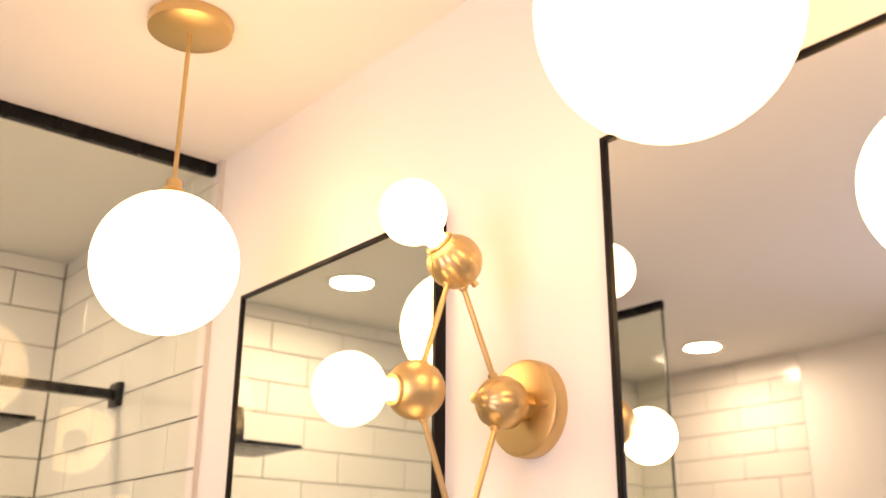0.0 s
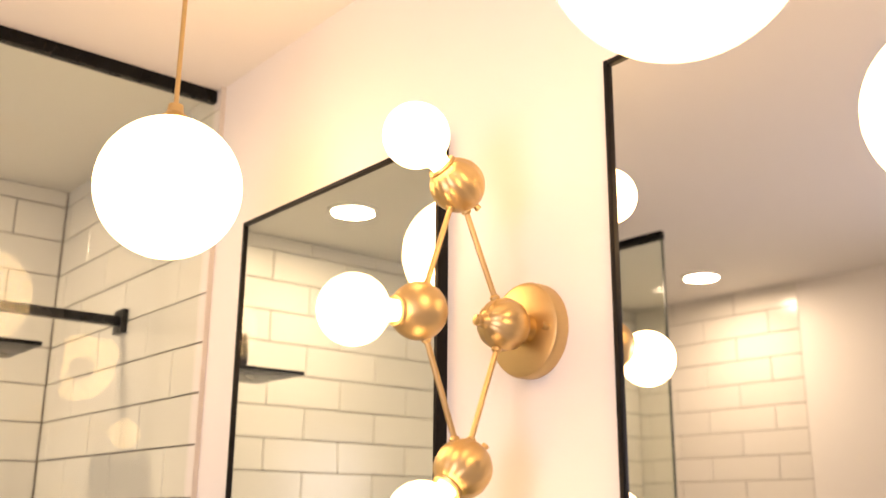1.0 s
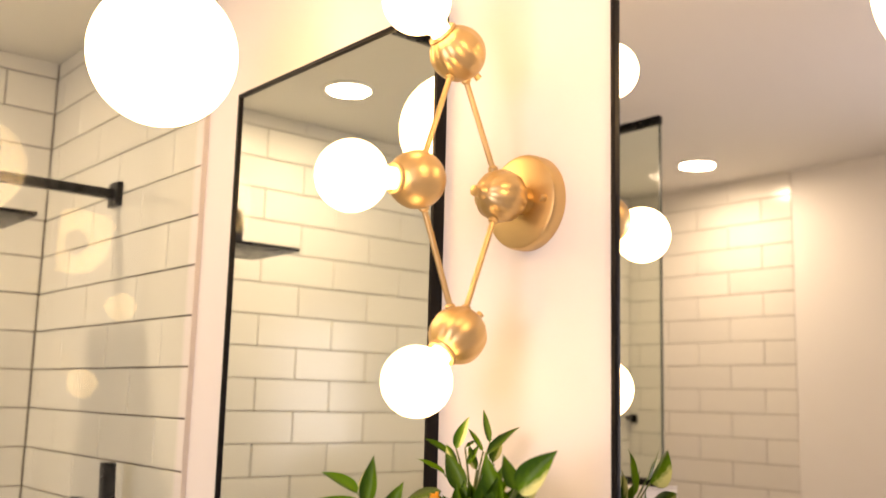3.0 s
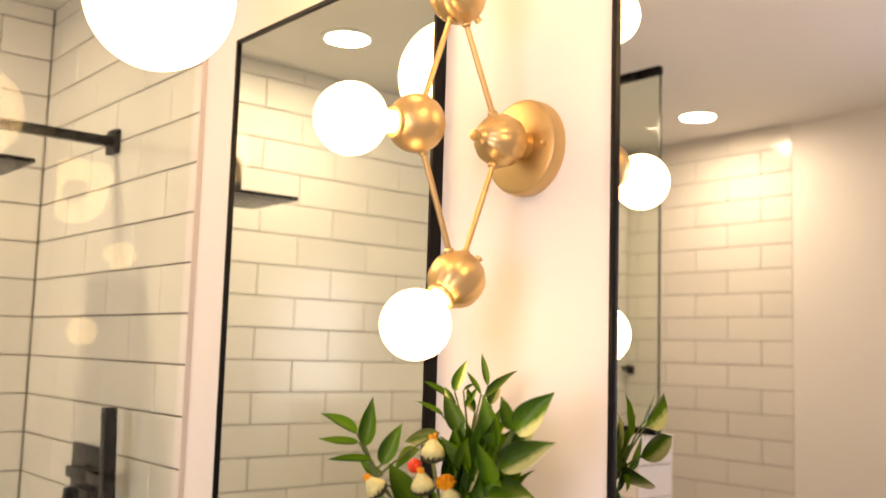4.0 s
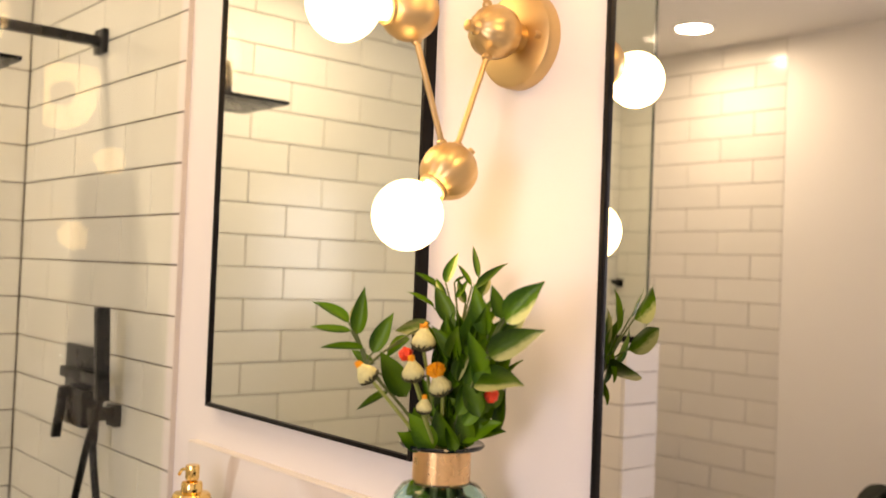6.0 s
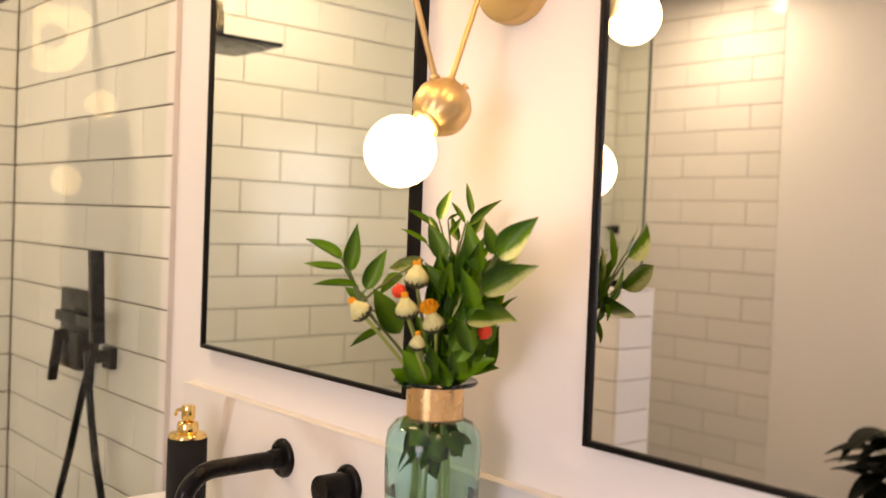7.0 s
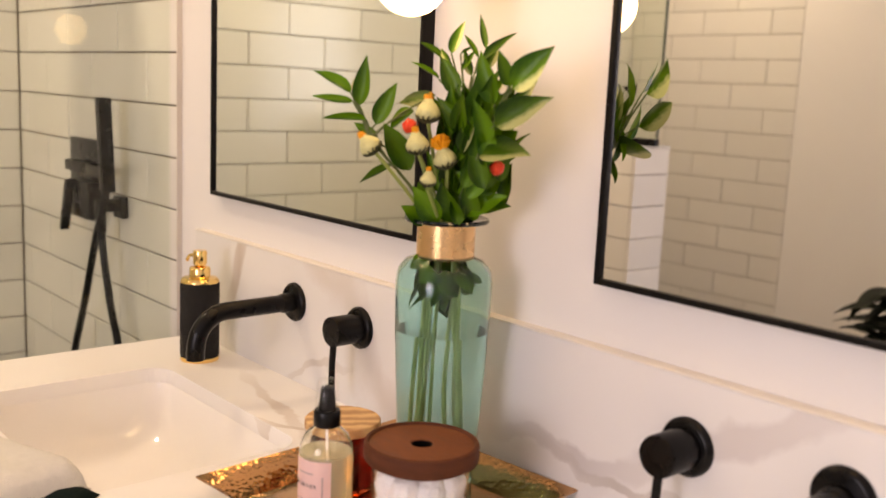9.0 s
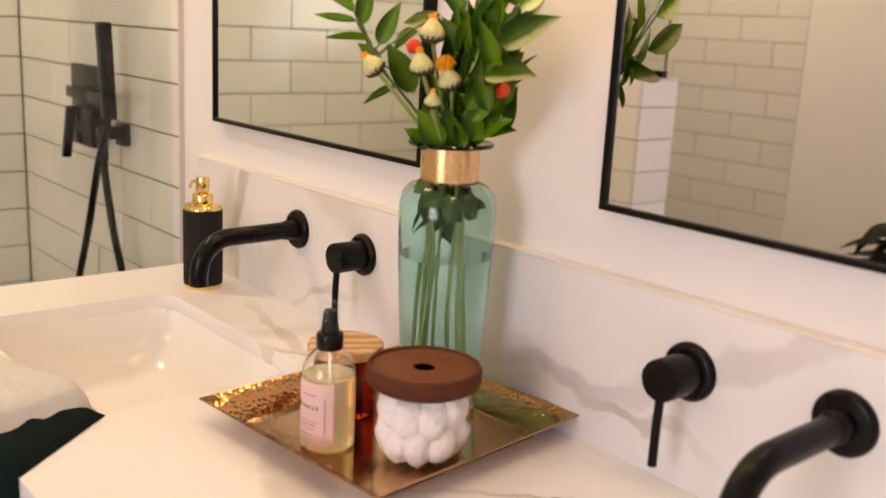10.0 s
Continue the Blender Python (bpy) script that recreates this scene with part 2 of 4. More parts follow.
WALNUT = surface("walnut_wood", (0.20, 0.064, 0.024), 0.65, vary=0.4, scale=34, grain=140, bump=0.12, stretch=(1, 9, 1), spec=0.3)
ACACIA = wood("acacia_wood", (0.42, 0.21, 0.08), (0.72, 0.48, 0.22), 14)
HAMMERED = hammered("hammered_gold_metal")
SATIN_GOLD = surface("satin_bronze_gold", (0.57, 0.35, 0.175), 0.075, metal=1.0, vary=0.05, scale=15, grain=200, bump=0.05)
COTTON = surface("white_cotton", (0.97, 0.95, 0.95), 1.0, vary=0.03, scale=60, grain=260, bump=0.5, spec=0.1)
COTTON.node_tree.nodes["Principled BSDF"].inputs["Subsurface Weight"].default_value = 0.3
COTTON.node_tree.nodes["Principled BSDF"].inputs["Subsurface Radius"].default_value = (0.010, 0.009, 0.009)
COTTON.node_tree.nodes["Principled BSDF"].inputs["Subsurface Scale"].default_value = 1.0
PINK = surface("pink_paper", (0.80, 0.56, 0.52), 0.6, vary=0.02, bump=0.0)
INK = surface("dark_ink", (0.05, 0.04, 0.04), 0.6, bump=0.0)
INK_PALE = surface("grey_ink", (0.46, 0.34, 0.33), 0.6, bump=0.0)
CAP_BLACK = surface("black_plastic", (0.004, 0.004, 0.004), 0.3, spec=0.2, bump=0.0)
TOWEL_WHITE = surface("white_terry", (0.80, 0.79, 0.74), 0.95, vary=0.08, scale=90, grain=600, bump=0.9)
TOWEL_GREEN = surface("dark_green_terry", (0.006, 0.016, 0.014), 0.95, spec=0.08, vary=0.2, scale=90, grain=600, bump=0.9)
TERRACOTTA = surface("dark_terracotta", (0.16, 0.06, 0.035), 0.7, vary=0.1)
DARK_LEAF = surface("dark_leaf", (0.006, 0.010, 0.004), 0.5, spec=0.2, vary=0.3, scale=20)
PLASTER_WHITE = surface("white_lamp_trim", (0.80, 0.80, 0.80), 0.4, bump=0.0)


# ---- building helpers ----
def part(name, bm, material, parent=None, label="", smooth=True):
    me = bpy.data.meshes.new(name)
    bmesh.ops.recalc_face_normals(bm, faces=bm.faces)
    bm.to_mesh(me)
    bm.free()
    me.materials.append(material)
    if smooth:
        me.polygons.foreach_set("use_smooth", [True] * len(me.polygons))
        me.set_sharp_from_angle(angle=radians(38))
    ob = new(name, me)
    if parent is not None:
        ob.parent = parent
    if label:
        ob["label"] = label
    return ob


def thing(name, place, label, category, group="", turn=0.0):
    e = new(name)
    e.empty_display_size = 0.02
    e.matrix_basis = pose(*place, 0, 0, turn)
    return tagged(e, label, category, group)


def box(bm, lo, hi, bevel=0.0, m=None):
    x0, y0, z0 = lo
    x1, y1, z1 = hi
    vs = [bm.verts.new(v) for v in ((x0, y0, z0), (x1, y0, z0), (x1, y1, z0), (x0, y1, z0), (x0, y0, z1), (x1, y0, z1), (x1, y1, z1), (x0, y1, z1))]
    fs = [bm.faces.new([vs[i] for i in q]) for q in ((3, 2, 1, 0), (4, 5, 6, 7), (0, 1, 5, 4), (1, 2, 6, 5), (2, 3, 7, 6), (3, 0, 4, 7))]
    if bevel:
        bmesh.ops.bevel(bm, geom=list({e for f in fs for e in f.edges}), offset=bevel, segments=2, affect="EDGES", profile=0.6)
    if m is not None:
        bmesh.ops.transform(bm, matrix=m, verts=bm.verts)
    return bm


def slab(lo, hi, bevel=0.0):
    return box(bmesh.new(), lo, hi, bevel)


def lathe(profile, seg=40, flutes=0, depth=0.0, m=None, bm=None):
    """Turns (radius, height) pairs about z. flutes: shallow scallops round the axis."""
    bm = bm or bmesh.new()
    rings = []
    for r, z in profile:
        if r < 1e-6:
            rings.append([bm.verts.new((0, 0, z))])
        else:
            ring = []
            for i in range(seg):
                a = 2 * math.pi * i / seg
                k = r * (1 + (depth * (abs(math.sin(flutes * a / 2)) - 1) if flutes else 0))
                ring.append(bm.verts.new((k * math.cos(a), k * math.sin(a), z)))
            rings.append(ring)
    for a, b in zip(rings, rings[1:]):
        if len(a) == 1 and len(b) == 1:
            continue
        for i in range(max(len(a), len(b))):
            j = (i + 1) % max(len(a), len(b))
            if len(a) == 1:
                bm.faces.new((a[0], b[i], b[j]))
            elif len(b) == 1:
                bm.faces.new((a[i], a[j], b[0]))
            else:
                bm.faces.new((a[i], a[j], b[j], b[i]))
    if m is not None:
        bmesh.ops.transform(bm, matrix=m, verts=bm.verts)
    return bm


def aim(origin, toward):
    """The pose that turns z towards a point."""
    d = Vector(toward) - Vector(origin)
    return Matrix.Translation(origin) @ d.to_track_quat("Z", "Y").to_matrix().to_4x4()


def ball_profile(r, n=14):
    return [(r * math.sin(math.pi * i / n), -r * math.cos(math.pi * i / n)) for i in range(n + 1)]


def tube(points, radius, seg=12, bm=None, smooth_steps=0):
    """A round bar along a line of points; radius may be a list."""
    pts = [Vector(p) for p in points]
    if smooth_steps:
        fine = []
        for i in range(len(pts) - 1):
            p0, p1, p2, p3 = pts[max(i - 1, 0)], pts[i], pts[i + 1], pts[min(i + 2, len(pts) - 1)]
            for s in range(smooth_steps):
                t = s / smooth_steps
                fine.append(0.5 * ((2 * p1) + (p2 - p0) * t + (2 * p0 - 5 * p1 + 4 * p2 - p3) * t * t + (3 * p1 - p0 - 3 * p2 + p3) * t ** 3))
        pts = fine + [pts[-1]]
    radii = radius if isinstance(radius, (list, tuple)) else [radius] * len(pts)
    if len(radii) != len(pts):
        radii = [radii[0] + (radii[-1] - radii[0]) * i / (len(pts) - 1) for i in range(len(pts))]
    bm = bm or bmesh.new()
    up, rings = None, []
    for i, p in enumerate(pts):
        d = (pts[min(i + 1, len(pts) - 1)] - pts[max(i - 1, 0)]).normalized()
        if up is None:
            up = d.orthogonal().normalized()
        up = (up - d * up.dot(d)).normalized()
        side = d.cross(up)
        rings.append([bm.verts.new(p + radii[i] * (math.cos(2 * math.pi * j / seg) * up + math.sin(2 * math.pi * j / seg) * side)) for j in range(seg)])
    for a, b in zip(rings, rings[1:]):
        for j in range(seg):
            bm.faces.new((a[j], a[(j + 1) % seg], b[(j + 1) % seg], b[j]))
    bm.faces.new(rings[0][::-1])
    bm.faces.new(rings[-1])
    return bm


# ---- the room ----
WEST, EAST, SOUTH, CEIL, TILE_EDGE = -2.0, 1.95, -2.72, 2.485, -0.99


def structure(name, bm, material, label, category):
    return tagged(part(name, bm, material, smooth=False), label, category, kind="structure")


wall_north = structure("wall_north", slab((TILE_EDGE, 0, 0), (EAST + 0.1, 0.1, CEIL)), PAINT, "smooth warm white painted wall behind the vanity", "wall")
wall_shower = structure("wall_shower", slab((WEST - 0.1, 0, 0), (TILE_EDGE, 0.1, CEIL)), GROUT, "shower wall of white subway tiles with dark grout", "wall")
wall_west = structure("wall_west", slab((WEST - 0.1, SOUTH - 0.1, 0), (WEST, 0, CEIL)), GROUT, "shower end wall of white subway tiles with dark grout", "wall")
SOUTH_TILE = -1.15
wall_south_tiled = structure("wall_south_tiled", slab((WEST, SOUTH - 0.1, 0), (SOUTH_TILE, SOUTH, CEIL)), GROUT, "opposite wall of white subway tiles with dark grout", "wall")
WIN = (0.25, 1.25, 0.95, 2.05)
wall_south = structure("wall_south", slab((SOUTH_TILE, SOUTH - 0.1, 0), (WIN[0], SOUTH + 0.006, CEIL)), PAINT, "plain warm white painted wall opposite the vanity", "wall")
for name, lo, hi in (("wall_south_side", (WIN[1], 0), (EAST, CEIL)), ("wall_south_sill", (WIN[0], 0), (WIN[1], WIN[2])), ("wall_south_head", (WIN[0], WIN[3]), (WIN[1], CEIL))):
    structure(name, slab((lo[0], SOUTH - 0.1, lo[1]), (hi[0], SOUTH + 0.006, hi[1])), PAINT, "painted wall round the daylight window", "wall")
window_1 = tagged(thing("window_1", (WIN[0], SOUTH - 0.05, WIN[2]), "white framed window that lets in daylight", "window"), kind="structure")
for lo, hi in (((0, 0), (0.04, 1.1)), ((0.96, 0), (1.0, 1.1)), ((0.04, 0), (0.96, 0.04)), ((0.04, 1.06), (0.96, 1.1))):
    part("window_frame", slab((lo[0], -0.03, lo[1]), (hi[0], 0.03, hi[1]), 0.003), PLASTER_WHITE, window_1)
pane = part("pane", slab((0.04, -0.004, 0.04), (0.96, 0.004, 1.06)), CLEAR_GLASS, window_1, smooth=False)
pane.visible_shadow = False
sky_light = bpy.data.lights.new("window_daylight", "AREA")
sky_light.shape, sky_light.size, sky_light.size_y, sky_light.energy, sky_light.color = "RECTANGLE", 0.92, 1.02, DAYLIGHT_WATTS, DAYLIGHT
new("window_daylight", sky_light).matrix_basis = look((WIN[0] + 0.5, SOUTH - 0.07, WIN[2] + 0.55), (WIN[0] + 0.5, 0, WIN[2] + 0.55))
wall_east = structure("wall_east", slab((EAST, SOUTH - 0.1, 0), (EAST + 0.1, 0, CEIL)), PAINT, "plain warm white painted side wall", "wall")
ceiling = structure("ceiling", slab((WEST - 0.1, SOUTH - 0.1, CEIL), (EAST + 0.1, 0.1, CEIL + 0.1)), CEILING_PAINT, "flat white painted ceiling", "ceiling")
floor = structure("floor", slab((WEST - 0.1, SOUTH - 0.1, -0.1), (EAST + 0.1, 0.1, 0)), FLOOR, "grey bathroom floor", "floor")
trim = structure("trim", slab((TILE_EDGE - 0.004, -0.011, 0), (TILE_EDGE, 0, CEIL)), TRIM, "thin metal edge trim of the shower tiles", "trim")

# ---- vanity ----
LEFT, RIGHT, FRONT, TOP = -0.89, 0.86, -0.605, 0.90
SINK = (-0.714, -0.25, -0.50, -0.168)


def rounded_rect(x0, x1, y0, y1, r, n=6):
    pts = []
    for cx, cy, a0 in ((x1 - r, y1 - r, 0), (x0 + r, y1 - r, 90), (x0 + r, y0 + r, 180), (x1 - r, y0 + r, 270)):
        for i in range(n + 1):
            a = radians(a0 + 90 * i / n)
            pts.append((cx + r * math.cos(a), cy + r * math.sin(a)))
    return pts


def countertop_mesh():
    """The slab with a rounded cut-out, in one piece."""
    bm = bmesh.new()
    hole = rounded_rect(*SINK, 0.042)
    cx, cy = (SINK[0] + SINK[1]) / 2, (SINK[2] + SINK[3]) / 2
    x0, x1, y0, y1 = LEFT, RIGHT, FRONT, -0.02
    n, outer = len(hole), []
    for x, y in hole:
        dx, dy = x - cx, y - cy
        k = min(((x0 if dx < 0 else x1) - cx) / dx, ((y0 if dy < 0 else y1) - cy) / dy)
        outer.append((cx + dx * k, cy + dy * k))
    inner = [bm.verts.new((x, y, TOP)) for x, y in hole]
    under = [bm.verts.new((x, y, TOP - 0.03)) for x, y in hole]
    edge = [bm.verts.new((x, y, TOP)) for x, y in outer]
    loop = []
    for i in range(n):
        j = (i + 1) % n
        bm.faces.new((inner[i], inner[j], edge[j], edge[i]))
        bm.faces.new((inner[i], under[i], under[j], inner[j]))
        loop.append(edge[i])
        a, b = outer[i], outer[j]
        if abs(a[0] - b[0]) > 1e-6 and abs(a[1] - b[1]) > 1e-6:
            if abs(a[1] - b[1]) > y1 - y0 - 1e-6:
                c = [bm.verts.new((x1, a[1], TOP)), bm.verts.new((x1, b[1], TOP))]
                bm.faces.new((edge[i], c[0], c[1], edge[j]))
                loop += c
                continue
            ax = next((q for q in (x0, x1) if min(abs(a[0] - q), abs(b[0] - q)) < 1e-6), x1)
            ay = next((q for q in (y0, y1) if min(abs(a[1] - q), abs(b[1] - q)) < 1e-6), y1)
            c = bm.verts.new((ax, ay, TOP))
            bm.faces.new((edge[i], edge[j], c))
            loop.append(c)
    low = [bm.verts.new((v.co.x, v.co.y, TOP - 0.03)) for v in loop]
    for i in range(len(loop)):
        j = (i + 1) % len(loop)
        bm.faces.new((loop[i], loop[j], low[j], low[i]))
    return bm


counter = part("countertop", countertop_mesh(), QUARTZ, smooth=False)
tagged(counter, "white quartz countertop with faint beige veins on the vanity", "countertop")
splash = part("backsplash", slab((LEFT, -0.02, TOP - 0.03), (RIGHT, 0, 1.114), 0.0015), SPLASH_QUARTZ)
tagged(splash, "white quartz backsplash with soft grey veins along the wall", "backsplash")

# thin strip that carries the ledge's painted warm light
part("top_edge", slab((LEFT, -0.0205, 1.1142), (RIGHT, -0.0002, 1.1165), 0.0008), EDGE_LIT, splash, "top edge with warm lamp light painted in as cream")

vanity = thing("vanity_cabinet", (0, 0, 0), "grey painted double vanity cabinet under the quartz top", "cabinet")
part("body", slab((LEFT + 0.015, FRONT + 0.03, 0.1), (RIGHT - 0.015, -0.005, TOP - 0.19)), CABINET, vanity)
part("top_rail", slab((LEFT + 0.015, FRONT + 0.03, TOP - 0.19), (RIGHT - 0.015, FRONT + 0.05, TOP - 0.03)), CABINET, vanity)
part("side_panel", slab((LEFT + 0.015, FRONT + 0.05, TOP - 0.19), (LEFT + 0.035, -0.005, TOP - 0.03)), CABINET, vanity)
part("side_panel", slab((RIGHT - 0.035, FRONT + 0.05, TOP - 0.19), (RIGHT - 0.015, -0.005, TOP - 0.03)), CABINET, vanity)
part("plinth", slab((LEFT + 0.03, FRONT + 0.08, 0), (RIGHT - 0.03, -0.005, 0.1)), CABINET, vanity)
for i in range(4):
    w = (RIGHT - LEFT - 0.04) / 4
    x = LEFT + 0.02 + w * i
    door = part("door", slab((x + 0.003, FRONT + 0.012, 0.11), (x + w - 0.003, FRONT + 0.03, TOP - 0.045), 0.002), CABINET, vanity)


def basin_mesh():
    """A rectangular bowl: a flat rim under the slab, steep walls, a floor that falls to the drain."""
    bm = bmesh.new()
    x0, x1, y0, y1 = SINK
    rings = []
    for inset, z, r in ((-0.03, TOP - 0.031, 0.046), (0.0004, TOP - 0.031, 0.042), (0.0006, TOP - 0.026, 0.042), (0.003, TOP - 0.036, 0.042), (0.008, TOP - 0.055, 0.045), (0.014, TOP - 0.075, 0.055), (0.024, TOP - 0.095, 0.068), (0.040, TOP - 0.113, 0.080), (0.060, TOP - 0.125, 0.076), (0.085, TOP - 0.132, 0.060), (0.120, TOP - 0.136, 0.028)):
        rings.append([bm.verts.new((x, y, z)) for x, y in rounded_rect(x0 + inset, x1 - inset, y0 + inset, y1 - inset, r, 12)])
    n = len(rings[0])
    for a, b in zip(rings, rings[1:]):
        for i in range(n):
            bm.faces.new((a[i], a[(i + 1) % n], b[(i + 1) % n], b[i]))
    bm.faces.new(rings[-1])
    return bm


sink = thing("sink", (0, 0, 0), "white glazed rectangular undermount sink in the countertop", "sink")
basin = part("basin", basin_mesh(), CERAMIC, sink)
part("drain", lathe([(0, 0), (0.022, 0), (0.024, -0.003), (0.024, -0.006)], 24, m=Matrix.Translation((-0.51, -0.31, TOP - 0.1365))), BLACK, sink, "black drain cap")


# ---- mirrors ----
def wall_mirror(x0):
    w, z0, z1, f, d = 0.632, 1.1925, 2.118, 0.0074, 0.021
    t = thing("wall_mirror", (x0, 0, z0), "tall rectangular mirror in a thin black metal frame", "mirror", "mirrors over the vanity")
    h = z1 - z0
    part("mirror_glass", slab((f - 0.003, -0.016, f - 0.003), (w - f + 0.003, -0.010, h - f + 0.003)), MIRROR, t, "silvered mirror glass", smooth=False)
    part("backing", slab((0.02, -0.010, 0.02), (w - 0.02, 0, h - 0.02)), BLACK_FRAME, t, smooth=False)
    for lo, hi in (((0, -d, 0), (f, 0, h)), ((w - f, -d, 0), (w, 0, h)), ((f, -d, 0), (w - f, 0, f)), ((f, -d, h - f), (w - f, 0, h))):
        part("frame_bar", slab(lo, hi, 0.0012), BLACK_FRAME, t, "thin black metal bar")
    return t


wall_mirror(-0.827)
wall_mirror(0.142)


# ---- wall sconce ----
def sconce():
    t = thing("wall_sconce", (-0.006, 0, 1.782), "brushed brass diamond wall sconce with three lit globe bulbs", "wall lamp")
    hub, up, low, mid = (-0.004, -0.060, 0.001), (-0.010, -0.136, 0.179), (-0.009, -0.126, -0.186), (-0.014, -0.195, 0.002)
    into = Matrix.Rotation(radians(90), 4, "X")
    canopy = part("canopy", lathe([(0, 0), (0.065, 0), (0.065, 0.016), (0.063, 0.020), (0.058, 0.022), (0, 0.022)], 64, m=Matrix.Translation((-0.009, 0, 0)) @ into), BRASS, t, "round brushed brass wall plate")
    part("canopy_screw", lathe([(0, 0), (0.0050, 0), (0.0050, 0.006), (0.0032, 0.009), (0, 0.0097)], 16, m=Matrix.Translation((0.038, -0.021, -0.002)) @ into), BRASS, canopy)
    part("canopy_screw", lathe([(0, 0), (0.0050, 0), (0.0050, 0.006), (0.0032, 0.009), (0, 0.0097)], 16, m=Matrix.Translation((-0.056, -0.021, 0.002)) @ into), BRASS, canopy)
    part("neck", lathe([(0.02, 0.018), (0.018, 0.03), (0.016, 0.045)], 24, m=into), BRASS, t)
    r = 0.0368
    b = part("ball", lathe(ball_profile(0.0355, 24), 84, 12, 0.045, m=Matrix.Translation(hub) @ into), BRASS, t, "fluted brass hub ball")
    part("finial", lathe([(0.013, 0.031), (0.0085, 0.036), (0.0062, 0.040), (0.0080, 0.044), (0.0070, 0.0485), (0, 0.0505)], 20, m=Matrix.Translation(hub) @ into), BRASS, b)
    bulbs = ((up, (-0.013, -0.204, 0.232)), (low, (-0.012, -0.187, -0.245)), (mid, (-0.020, -0.288, -0.008)))
    for c, away in bulbs:
        m = aim(c, away)
        dist = (Vector(away) - Vector(c)).length
        ball = part("ball", lathe(ball_profile(r, 24), 84, 12, 0.008 if c is mid else 0.04, m=m), BRASS, t, "fluted brass socket ball")
        part("socket_ring", lathe([(0.019, r - 0.008), (0.021, r - 0.004), (0.019, r - 0.001), (0.015, r - 0.001)], 32, m=m), BRASS, ball)
        rb = 0.0435
        prof = [(0.0135, r - 0.008), (0.0135, r + 0.004)]
        for i in range(3, 25):
            a = math.pi * i / 24
            prof.append((max(rb * math.sin(a), 0.0135 if i < 6 else 0), dist - rb * math.cos(a)))
        prof[-1] = (0, dist + rb)
        part("bulb", lathe(prof, 48, m=m), BULB, t, "lit white globe bulb")
    for a, b2 in ((hub, up), (hub, low), (up, mid), (low, mid)):
        va, vb = Vector(a), Vector(b2)
        d = (vb - va).normalized()
        part("rod", tube([va + d * 0.030, vb - d * 0.032], 0.0038, 14), BRASS, t)
        for q, s in ((va, d), (vb, -d)):
            part("collar", lathe([(0, 0.032), (0.0065, 0.032), (0.0065, 0.0385), (0.005, 0.040), (0.0038, 0.041)], 16, m=aim(q, q + s)), BRASS, t)
    for c, s in ((up, -1), (low, 1)):
        part("thumb_screw", tube([Vector(c) + Vector((0.006, 0.024, 0.022 * s)), Vector(c) + Vector((0.008, 0.031, 0.029 * s))], [0.004, 0.005], 12), BRASS, t)
    return t


sconce()


# ---- pendants and downlights ----
def pendant(x, y, z):
    t = thing("pendant_lamp", (x, y, z), "lit opal glass globe pendant on a thin brass rod", "pendant lamp", "globe pendants over the vanity")
    part("globe", lathe(ball_profile(0.1155, 32), 64), GLOBE, t, "lit opal glass globe")
    part("cap", lathe([(0.0, 0.143), (0.012, 0.142), (0.014, 0.128), (0.024, 0.119), (0.026, 0.112), (0.022, 0.109)], 32), BRASS, t)
    part("rod", tube([(0, 0, 0.14), (0, 0, CEIL - z - 0.015)], 0.004, 14), BRASS, t)
    part("canopy", lathe([(0.0, CEIL - z - 0.024), (0.066, CEIL - z - 0.024), (0.072, CEIL - z - 0.020), (0.072, CEIL - z)], 48), BRASS, t, "round brass ceiling plate")
    return t


pendant(-0.505, -0.324, 2.042)
pendant(0.463, -0.301, 2.034)


def downlight(x, y, watts):
    t = thing("downlight", (x, y, CEIL), "round recessed white ceiling downlight, switched on", "ceiling light", "ceiling downlights")
    part("trim_ring", lathe([(0.067, -0.004), (0.071, -0.007), (0.083, -0.004), (0.084, 0)], 48), PLASTER_WHITE, t)
    part("lens", lathe([(0, -0.003), (0.069, -0.003), (0.069, 0)], 48), DOWN, t, "glowing white lens")
    lamp = bpy.data.lights.new("downlight_beam", "AREA")
    lamp.shape, lamp.size, lamp.spread, lamp.energy, lamp.color = "DISK", 0.135, radians(175), watts, COOL[:3]
    new("downlight_beam", lamp).matrix_basis = pose(x, y, CEIL - 0.009)
    return t


downlight(-1.565, -0.783, DOWN_WATTS[0])
downlight(-1.353, -2.35, DOWN_WATTS[1])


# ---- taps ----
def tap_rosette(t, r=0.0335):
    m = Matrix.Rotation(radians(90), 4, "X")
    part("rosette", lathe([(0, 0), (r, 0), (r, 0.004), (r - 0.003, 0.008), (r - 0.006, 0.009), (0, 0.009)], 48, m=m), BLACK, t)


def wall_spout(x):
    t = thing("wall_spout", (x, -0.02, 1.041), "matte black wall-mounted basin spout", "faucet", "wall spouts")
    tap_rosette(t)
    m = Matrix.Rotation(radians(90), 4, "X")
    part("collar", lathe([(0.0165, 0.008), (0.0165, 0.028), (0.0150, 0.030)], 32, m=m), BLACK, t)
    path = [(0, -0.02, 0), (0, -0.13, -0.001)]
    for i in range(1, 9):
        a = radians(90 * i / 9)
        path.append((0, -0.13 - 0.055 * math.sin(a), -0.001 - 0.055 * (1 - math.cos(a))))
    path += [(0, -0.186, -0.062), (0, -0.186, -0.075)]
    part("spout", tube(path, 0.0148, 24), BLACK, t)
    part("aerator", lathe([(0, -0.076), (0.012, -0.076), (0.012, -0.07)], 24, m=Matrix.Translation((0, -0.186, 0))), BLACK, t)
    return t


